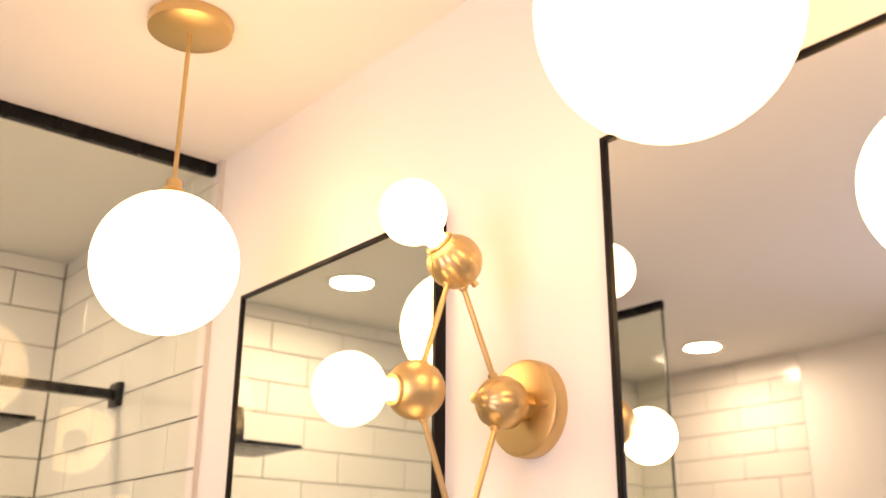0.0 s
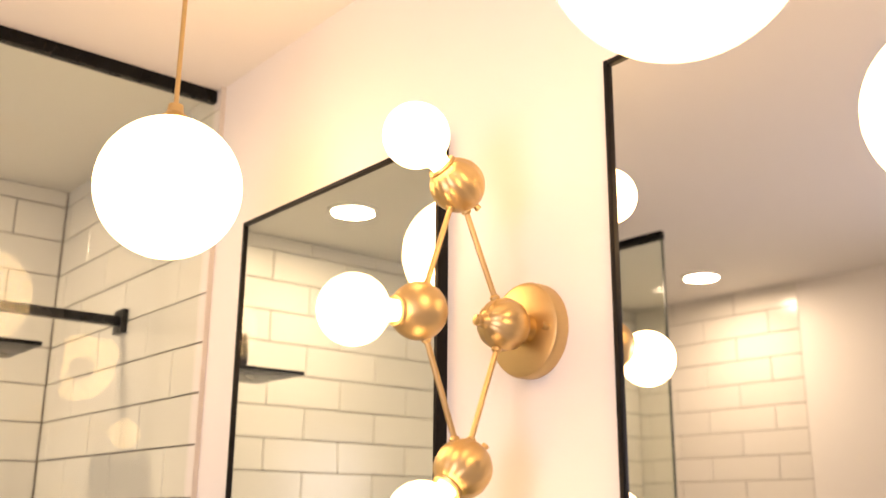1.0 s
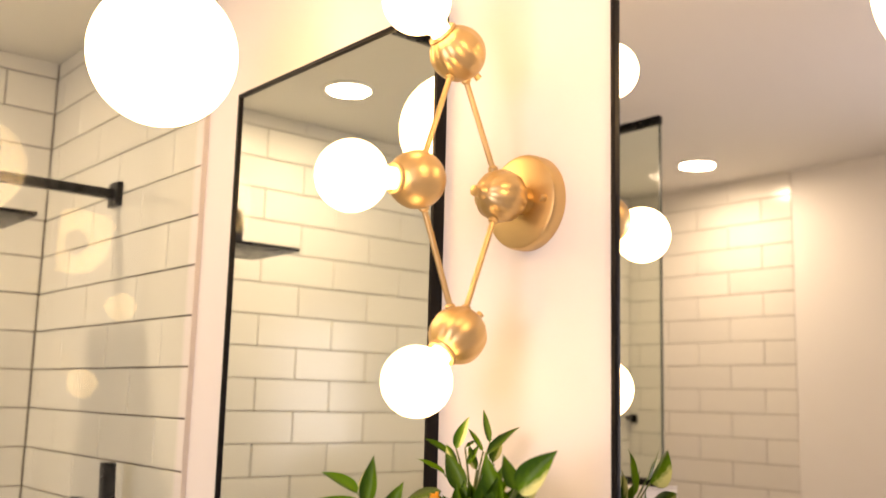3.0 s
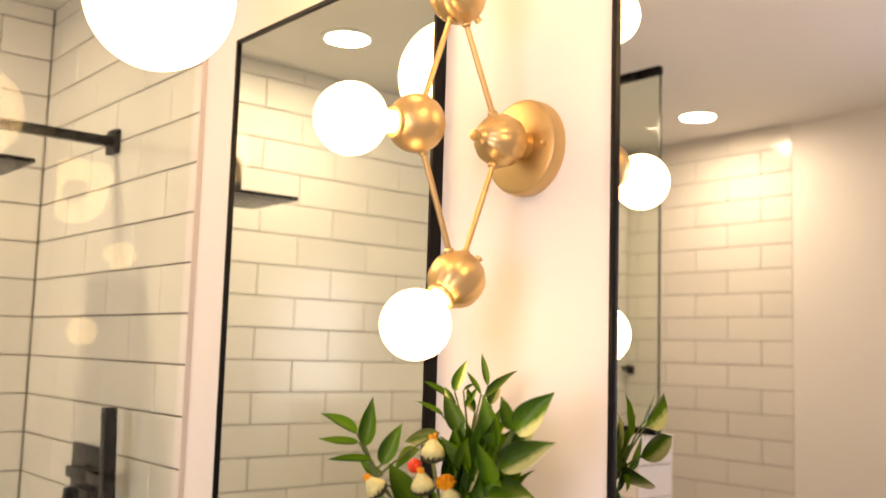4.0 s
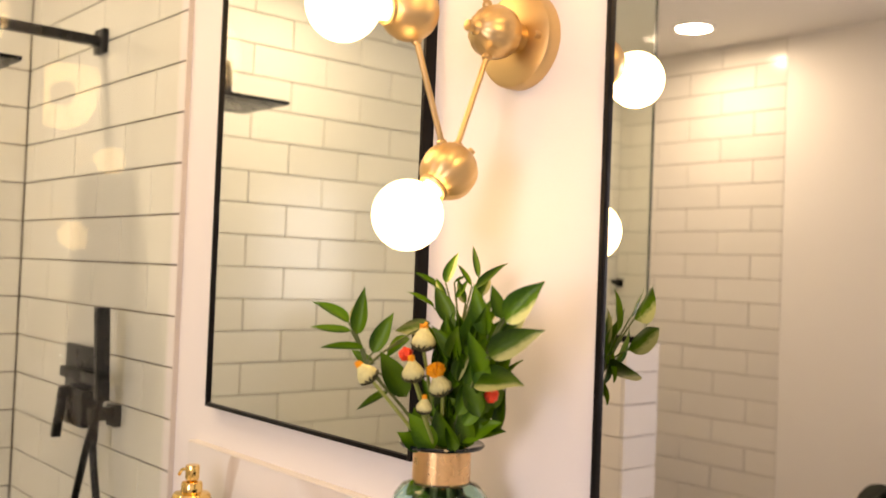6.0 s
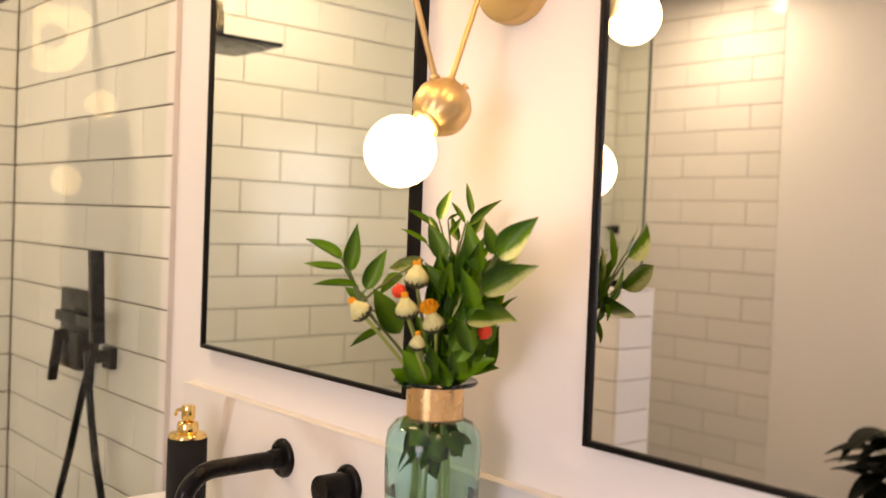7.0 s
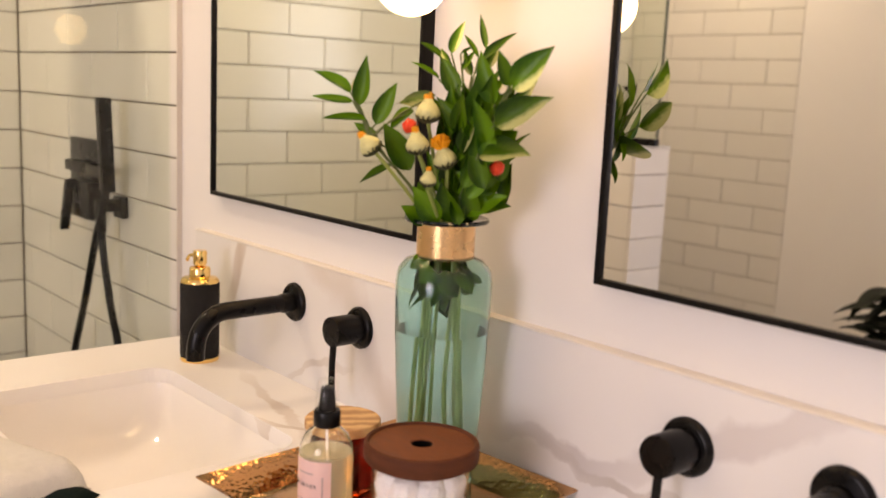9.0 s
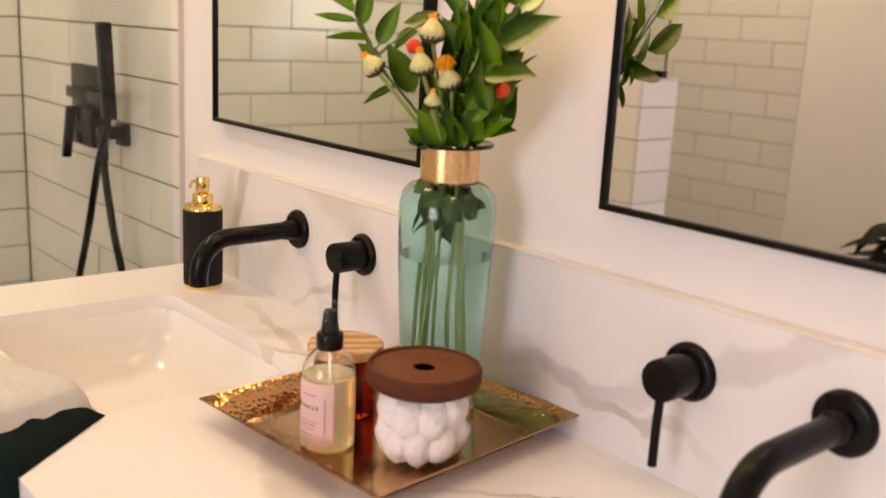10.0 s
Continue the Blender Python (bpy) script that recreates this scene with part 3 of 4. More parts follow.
def wall_handle(x):
    t = thing("lever_tap", (x, -0.02, 1.037), "matte black wall-mounted lever tap handle", "tap", "wall lever taps")
    tap_rosette(t)
    m = Matrix.Rotation(radians(90), 4, "X")
    part("barrel", lathe([(0, 0.008), (0.0235, 0.008), (0.0235, 0.054), (0.0225, 0.0565), (0, 0.0570)], 40, m=m), BLACK, t)
    part("lever", tube([(0, -0.050, -0.018), (0, -0.052, -0.05), (0, -0.052, -0.098)], 0.0052, 14), BLACK, t)
    return t


wall_spout(-0.514)
wall_spout(0.471)
wall_handle(-0.323)
wall_handle(0.292)


# ---- soap dispenser ----
def soap_dispenser(x, y):
    t = thing("soap_dispenser", (x, y, TOP), "black textured soap dispenser with a polished gold pump", "soap dispenser", turn=15)
    part("bottle", lathe([(0, 0.007), (0.034, 0.007), (0.0355, 0.010), (0.0355, 0.143), (0.034, 0.146), (0, 0.146)], 48), BLACK_RUBBER, t, "textured black body")
    part("base_ring", lathe([(0, 0), (0.0345, 0), (0.0355, 0.002), (0.0345, 0.007), (0, 0.007)], 48), GOLD, t)
    part("collar", lathe([(0.0345, 0.146), (0.0345, 0.149), (0.031, 0.154), (0.019, 0.157), (0.019, 0.170), (0.017, 0.174), (0.007, 0.176), (0.007, 0.18)], 48), GOLD, t, "polished gold collar")
    part("pump_head", lathe([(0.0, 0.178), (0.0115, 0.178), (0.0125, 0.181), (0.0125, 0.201), (0.0115, 0.204), (0, 0.2045)], 32), GOLD, t, "polished gold pump head")
    part("nozzle", tube([(-0.010, 0, 0.193), (-0.026, 0.001, 0.192), (-0.034, 0.002, 0.186), (-0.037, 0.002, 0.180)], 0.003, 10, smooth_steps=4), GOLD, t)
    return t


soap_dispenser(-0.722, -0.094)


# ---- shower ----
shower_glass = thing("shower_screen", (-1.03, 0, 0), "clear frameless shower glass with a black ceiling channel", "shower screen")
pane = part("pane", slab((-0.005, -0.86, 0.02), (0.005, -0.004, CEIL - 0.026)), SHEET_GLASS, shower_glass, "clear glass pane", smooth=False)
pane.visible_shadow = False
part("top_channel", slab((-0.011, -0.86, CEIL - 0.030), (0.011, -0.002, CEIL - 0.001), 0.001), BLACK, shower_glass, "black ceiling channel")
part("bottom_channel", slab((-0.011, -0.86, 0), (0.011, -0.002, 0.02), 0.001), BLACK, shower_glass)

PONY_Y, PONY_Z, PONY_X = (-1.688, -1.515), 1.262, -0.985
pony_wall = structure("pony_wall", slab((WEST, PONY_Y[0], 0), (PONY_X - 0.008, PONY_Y[1] - 0.008, PONY_Z)), GROUT, "half-height partition wall clad in white subway tiles", "wall")
cap = part("sill", slab((WEST, PONY_Y[0] - 0.004, PONY_Z), (PONY_X, PONY_Y[1], PONY_Z + 0.006), 0.0015), TILE, pony_wall)
screen = thing("shower_screen", (0, -1.60, PONY_Z + 0.006), "clear glass panel with black channels on the half wall", "shower screen")
SCREEN_TOP, SCREEN_END = 2.440 - PONY_Z, -0.972
pane = part("pane", slab((WEST + 0.012, -0.005, 0.016), (SCREEN_END - 0.004, 0.005, SCREEN_TOP - 0.02)), SHEET_GLASS, screen, "clear glass pane", smooth=False)
pane.visible_shadow = False
part("glass_edge", slab((SCREEN_END - 0.004, -0.005, 0.022), (SCREEN_END, 0.005, SCREEN_TOP - 0.028)), GLASS_EDGE, screen, "dark green polished glass edge", smooth=False)
part("bottom_channel", slab((WEST + 0.012, -0.011, 0), (SCREEN_END, 0.011, 0.022), 0.001), BLACK, screen)
part("top_channel", slab((WEST + 0.012, -0.011, SCREEN_TOP - 0.028), (SCREEN_END, 0.011, SCREEN_TOP), 0.001), BLACK, screen)

rain = thing("rain_shower", (-1.455, -0.008, 2.003), "matte black square rain shower head on a square wall arm", "shower head")
part("flange", slab((-0.03, -0.014, -0.03), (0.03, 0, 0.03), 0.002), BLACK, rain)
part("arm", slab((-0.012, -0.36, -0.012), (0.012, -0.012, 0.012), 0.002), BLACK, rain)
part("drop", slab((-0.012, -0.365, -0.092), (0.012, -0.341, -0.010), 0.002), BLACK, rain)
part("head", slab((-0.125, -0.478, -0.102), (0.125, -0.228, -0.092), 0.002), BLACK, rain, "thin square black head")

mixer = thing("shower_mixer", (-1.455, -0.008, 1.165), "matte black shower valve with a stick hand shower and hose", "shower mixer")
part("plate", slab((-0.116, -0.014, -0.060), (0.085, 0, 0.092), 0.004), BLACK, mixer, "square black wall plate")
part("diverter", slab((-0.055, -0.050, 0.015), (0.090, -0.012, 0.041), 0.004), BLACK, mixer)
part("valve_body", box(bmesh.new(), (-0.040, -0.050, -0.094), (0.100, -0.012, -0.002), 0.010), BLACK, mixer)
bm = slab((-0.013, -0.066, -0.125), (0.006, -0.046, -0.004), 0.004)
bmesh.ops.transform(bm, matrix=Matrix.Shear("XY", 4, (0.0, 0.12)), verts=bm.verts)
part("lever", bm, BLACK, mixer, "flat black lever handle")
bm = slab((0.221, -0.077, -0.010), (0.247, -0.048, 0.198), 0.004)
bmesh.ops.transform(bm, matrix=Matrix.Translation((0, 0.004, 0)) @ Matrix.Shear("XY", 4, (0.0, -0.04)), verts=bm.verts)
part("hand_shower", bm, BLACK, mixer, "square stick hand shower")
part("holder", slab((0.086, -0.052, 0.016), (0.236, -0.044, 0.040), 0.002), BLACK, mixer, "black hand shower holder")
part("outlet_plate", slab((0.162, -0.018, -0.076), (0.211, 0, -0.026), 0.004), BLACK, mixer)
part("outlet_elbow", slab((0.178, -0.068, -0.060), (0.203, -0.012, -0.031), 0.004), BLACK, mixer)
part("hose_nut", tube([(0.190, -0.057, -0.034), (0.190, -0.057, -0.106)], 0.0115, 16), BLACK, mixer)
part("hose", tube([(0.190, -0.057, -0.09), (0.200, -0.056, -0.155), (0.236, -0.055, -0.268), (0.280, -0.055, -0.36), (0.312, -0.055, -0.50), (0.310, -0.05, -0.68), (0.23, -0.05, -0.84), (0.11, -0.05, -0.87), (0.0, -0.05, -0.76), (-0.02, -0.055, -0.58), (0.016, -0.06, -0.438), (0.095, -0.06, -0.28), (0.170, -0.062, -0.125), (0.216, -0.062, -0.05), (0.233, -0.060, -0.005)], 0.0085, 12, smooth_steps=6), BLACK, mixer, "black shower hose")


hook = thing("robe_hook", (-1.965, SOUTH + 0.008, 1.453), "small matte black robe hook on the tiled wall", "hook")
part("base", slab((-0.02, 0, -0.02), (0.02, 0.008, 0.02), 0.002), BLACK, hook)
part("peg", tube([(0, 0.006, 0), (0, 0.05, 0.0), (0, 0.056, 0.012)], 0.008, 12), BLACK, hook)


# ---- tray and what stands on it ----
def tray():
    t = thing("serving_tray", (-0.009, -0.201, TOP), "square hammered gold metal tray with a flared rim", "tray", turn=5)
    hx, hy, ix, iy, n = 0.165, 0.167, 0.126, 0.129, 10
    def sheet(z_off):
        bm = bmesh.new()
        rows = []
        for w, z in ((0.0, 0.004), (0.06, 0.0060), (0.5, 0.0190), (0.96, 0.0320), (1.0, 0.0325)):
            a, b = ix + (hx - ix) * w, iy + (hy - iy) * w
            pts = [(-a + 2 * a * i / n, -b) for i in range(n)] + [(a, -b + 2 * b * i / n) for i in range(n)] + [(a - 2 * a * i / n, b) for i in range(n)] + [(-a, b - 2 * b * i / n) for i in range(n)]
            rows.append([bm.verts.new((x, y, z + z_off + 0.0012 * w * noise.noise((x * 60, y * 60, 3)))) for x, y in pts])
        for a, b in zip(rows, rows[1:]):
            for i in range(len(a)):
                bm.faces.new((a[i], a[(i + 1) % len(a)], b[(i + 1) % len(b)], b[i]))
        return bm, rows
    bm, top = sheet(0)
    low = []
    for row in top:
        low.append([bm.verts.new((v.co.x * 1.003, v.co.y * 1.003, v.co.z - 0.0017)) for v in row])
    for a, b in zip(low, low[1:]):
        for i in range(len(a)):
            bm.faces.new((a[i], b[i], b[(i + 1) % len(b)], a[(i + 1) % len(a)]))
    bm.faces.new(low[0][::-1])
    for i in range(len(top[-1])):
        j = (i + 1) % len(top[-1])
        bm.faces.new((top[-1][i], top[-1][j], low[-1][j], low[-1][i]))
    part("dish", bm, HAMMERED, t)
    part("floor", slab((-ix + 0.001, -iy + 0.001, 0.0036), (ix - 0.001, iy - 0.001, 0.0046)), SATIN_GOLD, t, "smooth satin gold floor", smooth=False)
    foot = part("foot_ring", slab((-ix, -iy, 0), (ix, iy, 0.0012)), HAMMERED, t, smooth=False)
    return t


tray()
TRAY_Z = TOP + 0.0046


def spray_bottle(x, y):
    t = thing("spray_bottle", (x, y, TRAY_Z), "clear spray bottle of yellow liquid with a pink label", "spray bottle", turn=40)
    glass = part("bottle", lathe([(0.0315, 0.0895), (0.0302, 0.098), (0.0248, 0.110), (0.0168, 0.117), (0.0135, 0.1195), (0.0135, 0.127), (0.012, 0.127), (0.012, 0.119), (0.0153, 0.116), (0.0235, 0.109), (0.0288, 0.0975), (0.0300, 0.0895), (0.0315, 0.0895)], 56), BOTTLE_GLASS, t, "clear glass bottle shoulder")
    glass.visible_shadow = False
    part("liquid", lathe([(0, 0), (0.028, 0), (0.0315, 0.004), (0.0315, 0.089), (0.0298, 0.0893)], 56), LIQUID, t, "pale yellow liquid").visible_shadow = False
    level = part("liquid_surface", lathe([(0.0298, 0.0893), (0, 0.0893)], 56), LIQUID, t)
    level.visible_shadow = False
    if level.data.polygons[0].normal.z < 0:
        level.data.flip_normals()
    part("cap", lathe([(0.0145, 0.1195), (0.0157, 0.121), (0.0157, 0.137), (0.0147, 0.1385), (0.006, 0.1385), (0, 0.1385)], 40, 20, 0.03), CAP_BLACK, t, "black ribbed cap")
    part("nozzle", lathe([(0.0105, 0.1385), (0.0105, 0.1425), (0.0098, 0.146), (0.008, 0.163), (0.0065, 0.166), (0, 0.166)], 24), CAP_BLACK, t, "black atomiser")
    shell = part("overcap", lathe([(0.0140, 0.1385), (0.0122, 0.170), (0.010, 0.1745), (0, 0.1755)], 28), CLEAR_GLASS, t, "clear plastic overcap")
    shell.visible_shadow = False
    part("dip_tube", tube([(0, 0, 0.115), (0.004, 0.002, 0.01)], 0.0016, 8), CERAMIC, t, "thin white dip tube")
    # the label wraps the front of the bottle
    def patch(a0, a1, z0, z1, r):
        bm = bmesh.new()
        cols = [[bm.verts.new((r * math.cos(radians(a0 + (a1 - a0) * i / 16)), r * math.sin(radians(a0 + (a1 - a0) * i / 16)), z)) for z in (z0, z1)] for i in range(17)]
        for a, b in zip(cols, cols[1:]):
            bm.faces.new((a[0], b[0], b[1], a[1]))
        return bm
    label = part("label", patch(-163, -63, 0.012, 0.086, 0.0319), PINK, t, "pink paper label")
    for z, a0, a1, h, m in ((0.070, -140, -100, 0.0018, INK_PALE), (0.038, -146, -96, 0.0014, INK_PALE), (0.034, -146, -100, 0.0014, INK_PALE), (0.029, -146, -104, 0.0014, INK_PALE), (0.022, -146, -108, 0.0014, INK_PALE)):
        part("print_line", patch(a0, a1, z, z + h, 0.0322), m, label)
    part("print_line", patch(-157, -142, 0.054, 0.0582, 0.0322), INK, label)
    part("print_line", patch(-82, -79, 0.026, 0.068, 0.0322), INK_PALE, label)
    # the one word that can be read, bent round the bottle
    for i, ch in enumerate("WATER"):
        cu = bpy.data.curves.new("letter", "FONT")
        cu.body, cu.size, cu.align_x, cu.extrude = ch, 0.0066, "CENTER", 0.00005
        o = new("letter", cu)
        bpy.context.view_layer.update()
        me = bpy.data.meshes.new_from_object(o.evaluated_get(bpy.context.evaluated_depsgraph_get()))
        bpy.data.objects.remove(o)
        a = radians(-131 + 8.6 * i)
        me.transform(Matrix.Translation((0.03225 * math.cos(a), 0.03225 * math.sin(a), 0.054)) @ Matrix.Rotation(a + math.pi / 2, 4, "Z") @ Matrix.Rotation(math.pi / 2, 4, "X"))
        me.materials.clear()
        me.materials.append(INK)
        ob = new("letter", me)
        ob.parent = label
    return t


spray_bottle(-0.012, -0.291)


def cotton_jar(x, y):
    t = thing("cotton_jar", (x, y, TRAY_Z), "glass jar of white cotton balls with a walnut lid", "jar")
    t.matrix_basis = t.matrix_basis @ Matrix.Diagonal((1.045, 1.045, 1.07, 1))
    glass = part("jar", lathe([(0, 0.0), (0.051, 0.0), (0.0545, 0.004), (0.0545, 0.085), (0.0525, 0.085), (0.0525, 0.006), (0, 0.005)], 56), CLEAR_GLASS, t, "clear glass jar")
    glass.visible_shadow = False
    lid = part("lid", lathe([(0.0, 0.058), (0.0138, 0.058), (0.0148, 0.080), (0.0515, 0.080), (0.0518, 0.0855), (0.0585, 0.0855), (0.0585, 0.1022), (0.0135, 0.1022), (0.0120, 0.1010), (0.0120, 0.0592), (0, 0.0592)], 64), WALNUT, t, "round walnut lid with a finger hole")
    # added black lining stands in for the shade down the hole
    part("finger_hole", lathe([(0.0119, 0.1006), (0.0117, 0.0600), (0, 0.0598)], 40), CAP_BLACK, lid, "finger hole, its shade put in as a black lining")
    part("lid_rim", lathe([(0.0583, 0.0852), (0.0615, 0.0852), (0.0635, 0.0880), (0.0635, 0.1020), (0.0622, 0.1045), (0.0590, 0.1052), (0.0575, 0.1030), (0.0583, 0.0990)], 64), WALNUT_DARK, lid, "darker raised walnut rim")
    random.seed(4)
    for layer in range(2):
        for i in range(10):
            a = 2 * math.pi * (i + 0.5 * layer) / 9.0 + random.uniform(-0.1, 0.1)
            rr = random.uniform(0.0305, 0.0325) if i < 9 else 0.0
            bm = bmesh.new()
            bmesh.ops.create_icosphere(bm, subdivisions=4, radius=0.0198)
            off = Vector((random.random() * 9, i, layer))
            for v in bm.verts:
                p = v.co * (1 + 0.15 * noise.noise(v.co * 55 + off) + 0.07 * noise.noise(v.co * 160 + off) + 0.05 * noise.noise(v.co * 520 + off))
                v.co = Vector((p.x, p.y, p.z * 1.22))
            tilt = Matrix.Rotation(random.uniform(-0.4, 0.4), 4, "X") @ Matrix.Rotation(random.uniform(-0.4, 0.4), 4, "Y")
            bmesh.ops.transform(bm, matrix=Matrix.Translation((rr * math.cos(a), rr * math.sin(a), 0.0285 + 0.029 * layer + random.uniform(-0.003, 0.003))) @ tilt, verts=bm.verts)
            part("cotton_ball", bm, COTTON, t)
    return t


cotton_jar(0.073, -0.218)


def candle_jar(x, y):
    t = thing("candle_jar", (x, y, TRAY_Z), "amber red glass jar with a striped acacia wood lid", "jar")
    part("jar", lathe([(0, 0), (0.041, 0), (0.0445, 0.004), (0.0445, 0.075), (0.0435, 0.0768), (0.0415, 0.0768), (0.0415, 0.008), (0.039, 0.006), (0, 0.006)], 48), AMBER_GLASS, t, "amber red glass").visible_shadow = False
    part("lid", lathe([(0, 0.077), (0.046, 0.077), (0.0483, 0.0785), (0.0483, 0.088), (0.047, 0.0895), (0, 0.090)], 56), ACACIA, t, "pale striped wooden lid")
    return t


candle_jar(-0.092, -0.212)


# ---- vase and bouquet ----
VX, VY = -0.031, -0.105


def vase():
    t = thing("vase", (VX, VY, TRAY_Z), "tall teal glass vase with a copper band and dark rim", "vase")
    outer = [(0, 0.0), (0.042, 0.0), (0.048, 0.005), (0.0525, 0.06), (0.0575, 0.15), (0.0613, 0.235), (0.0617, 0.268), (0.0585, 0.285), (0.049, 0.296), (0.038, 0.300), (0.0350, 0.306)]
    inner = [(0.0335, 0.306), (0.0355, 0.299), (0.046, 0.2925), (0.0560, 0.282), (0.0594, 0.267), (0.0590, 0.236), (0.0553, 0.15), (0.0503, 0.06), (0.0460, 0.010), (0, 0.008)]
    water = [(0, 0.0076), (0.0463, 0.0096), (0.0507, 0.06), (0.0557, 0.15), (0.0581, 0.2060), (0, 0.2060)]
    part("body", lathe(outer + inner, 72), TEAL_GLASS, t, "clear teal glass body")
    part("water", lathe(water, 72), WATER, t, "clear still water").visible_shadow = False
    part("band", lathe([(0.0355, 0.299), (0.0368, 0.300), (0.0368, 0.342), (0.0355, 0.343)], 64), ROSE_GOLD, t, "satin copper neck band")
    part("rim", lathe([(0.0345, 0.3415), (0.040, 0.3425), (0.0525, 0.3450), (0.0542, 0.3475), (0.0525, 0.3500), (0.040, 0.347), (0.0335, 0.346)], 64), TEAL_EDGE, t, "flared dark teal glass rim")
    return t


vase()

LEFT_SPRIG = [
    ((-0.073, -0.228, 1.404), (-0.090, -0.263, 1.433), 0.014, 0),
    ((-0.071, -0.226, 1.394), (-0.087, -0.274, 1.397), 0.009, 0),
    ((-0.066, -0.220, 1.390), (-0.051, -0.218, 1.444), 0.018, 0),
    ((-0.076, -0.224, 1.406), (-0.084, -0.210, 1.431), 0.008, 1),
    ((-0.060, -0.213, 1.373), (-0.086, -0.258, 1.378), 0.009, 0),
    ((-0.052, -0.205, 1.368), (-0.037, -0.195, 1.418), 0.019, 0),
    ((-0.067, -0.191, 1.353), (-0.095, -0.208, 1.365), 0.012, 0),
    ((-0.032, -0.166, 1.315), (-0.048, -0.199, 1.368), 0.028, 0),
    ((-0.043, -0.187, 1.320), (-0.056, -0.224, 1.304), 0.009, 0),
    ((-0.039, -0.159, 1.386), (-0.052, -0.189, 1.368), 0.017, 0),
    ((-0.030, -0.134, 1.406), (-0.050, -0.172, 1.397), 0.019, 1),
]
TOP_SPRIG = [
    ((-0.033, -0.108, 1.456), (-0.026, -0.100, 1.496), 0.013, 1),
    ((-0.040, -0.115, 1.450), (-0.050, -0.141, 1.471), 0.008, 0),
    ((-0.042, -0.118, 1.424), (-0.048, -0.155, 1.444), 0.008, 0),
    ((-0.014, -0.116, 1.406), (-0.022, -0.125, 1.453), 0.021, 0),
    ((-0.013, -0.069, 1.464), (-0.026, -0.070, 1.504), 0.008, 0),
    ((-0.018, -0.076, 1.453), (-0.038, -0.082, 1.483), 0.006, 0),
    ((-0.008, -0.078, 1.450), (0.015, -0.052, 1.487), 0.011, 0),
    ((-0.010, -0.067, 1.440), (-0.010, -0.051, 1.474), 0.015, 1),
    ((-0.016, -0.088, 1.431), (-0.025, -0.098, 1.460), 0.010, 1),
    ((-0.024, -0.097, 1.437), (-0.014, -0.085, 1.461), 0.007, 0),
    ((-0.041, -0.086, 1.457), (-0.038, -0.068, 1.468), 0.004, 0),
    ((-0.032, -0.106, 1.435), (-0.033, -0.122, 1.462), 0.012, 1),
]
RIGHT_SPRIG = [
    ((0.103, -0.135, 1.418), (0.152, -0.125, 1.454), 0.030, 1),
    ((0.088, -0.144, 1.376), (0.150, -0.131, 1.415), 0.029, 1),
    ((0.097, -0.134, 1.419), (0.098, -0.155, 1.457), 0.015, 0),
    ((0.076, -0.135, 1.398), (0.060, -0.153, 1.453), 0.021, 0),
    ((0.032, -0.124, 1.354), (0.006, -0.154, 1.406), 0.021, 0),
    ((0.031, -0.125, 1.374), (0.020, -0.138, 1.417), 0.016, 0),
    ((0.071, -0.125, 1.371), (0.062, -0.144, 1.391), 0.017, 0),
    ((0.063, -0.142, 1.341), (0.121, -0.122, 1.356), 0.038, 1),
    ((0.061, -0.107, 1.383), (0.048, -0.121, 1.419), 0.019, 0),
    ((0.042, -0.128, 1.329), (0.051, -0.133, 1.361), 0.016, 0),
    ((0.002, -0.113, 1.337), (-0.014, -0.131, 1.371), 0.031, 0),
    ((0.067, -0.085, 1.401), (0.047, -0.108, 1.396), 0.021, 0),
    ((0.043, -0.097, 1.341), (0.066, -0.086, 1.369), 0.021, 0),
    ((0.039, -0.117, 1.299), (0.022, -0.143, 1.314), 0.016, 0),
    ((0.040, -0.071, 1.339), (0.023, -0.090, 1.385), 0.020, 0),
    ((0.024, -0.088, 1.308), (0.006, -0.109, 1.344), 0.024, 0),
]
COLLAR = [
    ((-0.031, -0.151, 1.252), (-0.033, -0.176, 1.266), 0.020, 0),
    ((-0.012, -0.136, 1.250), (-0.023, -0.172, 1.289), 0.027, 0),
    ((0.009, -0.120, 1.252), (0.009, -0.143, 1.297), 0.033, 0),
    ((0.010, -0.112, 1.269), (0.049, -0.089, 1.296), 0.026, 0),
    ((0.002, -0.083, 1.274), (0.039, -0.070, 1.272), 0.022, 0),
    ((0.016, -0.097, 1.304), (0.003, -0.127, 1.319), 0.018, 0),
    ((0.010, -0.058, 1.303), (0.011, -0.087, 1.313), 0.019, 0),
    ((-0.047, -0.124, 1.258), (-0.056, -0.134, 1.296), 0.021, 0),
    ((-0.007, -0.078, 1.261), (-0.021, -0.093, 1.302), 0.027, 0),
    ((-0.035, -0.094, 1.258), (-0.048, -0.109, 1.294), 0.021, 0),
    ((-0.007, -0.063, 1.279), (0.001, -0.053, 1.310), 0.021, 0),
]
BUDS = [
    ((-0.008, -0.162, 1.388), (-0.008, -0.162, 1.409), 0.0149, False),
    ((-0.008, -0.177, 1.350), (-0.010, -0.180, 1.371), 0.0141, False),
    ((0.010, -0.149, 1.334), (0.006, -0.154, 1.353), 0.0143, True),
    ((0.006, -0.169, 1.309), (0.007, -0.168, 1.330), 0.0100, False),
    ((-0.037, -0.226, 1.346), (-0.046, -0.236, 1.361), 0.0132, False),
]
BERRIES = [(-0.027, -0.174, 1.368), (0.062, -0.112, 1.3245)]


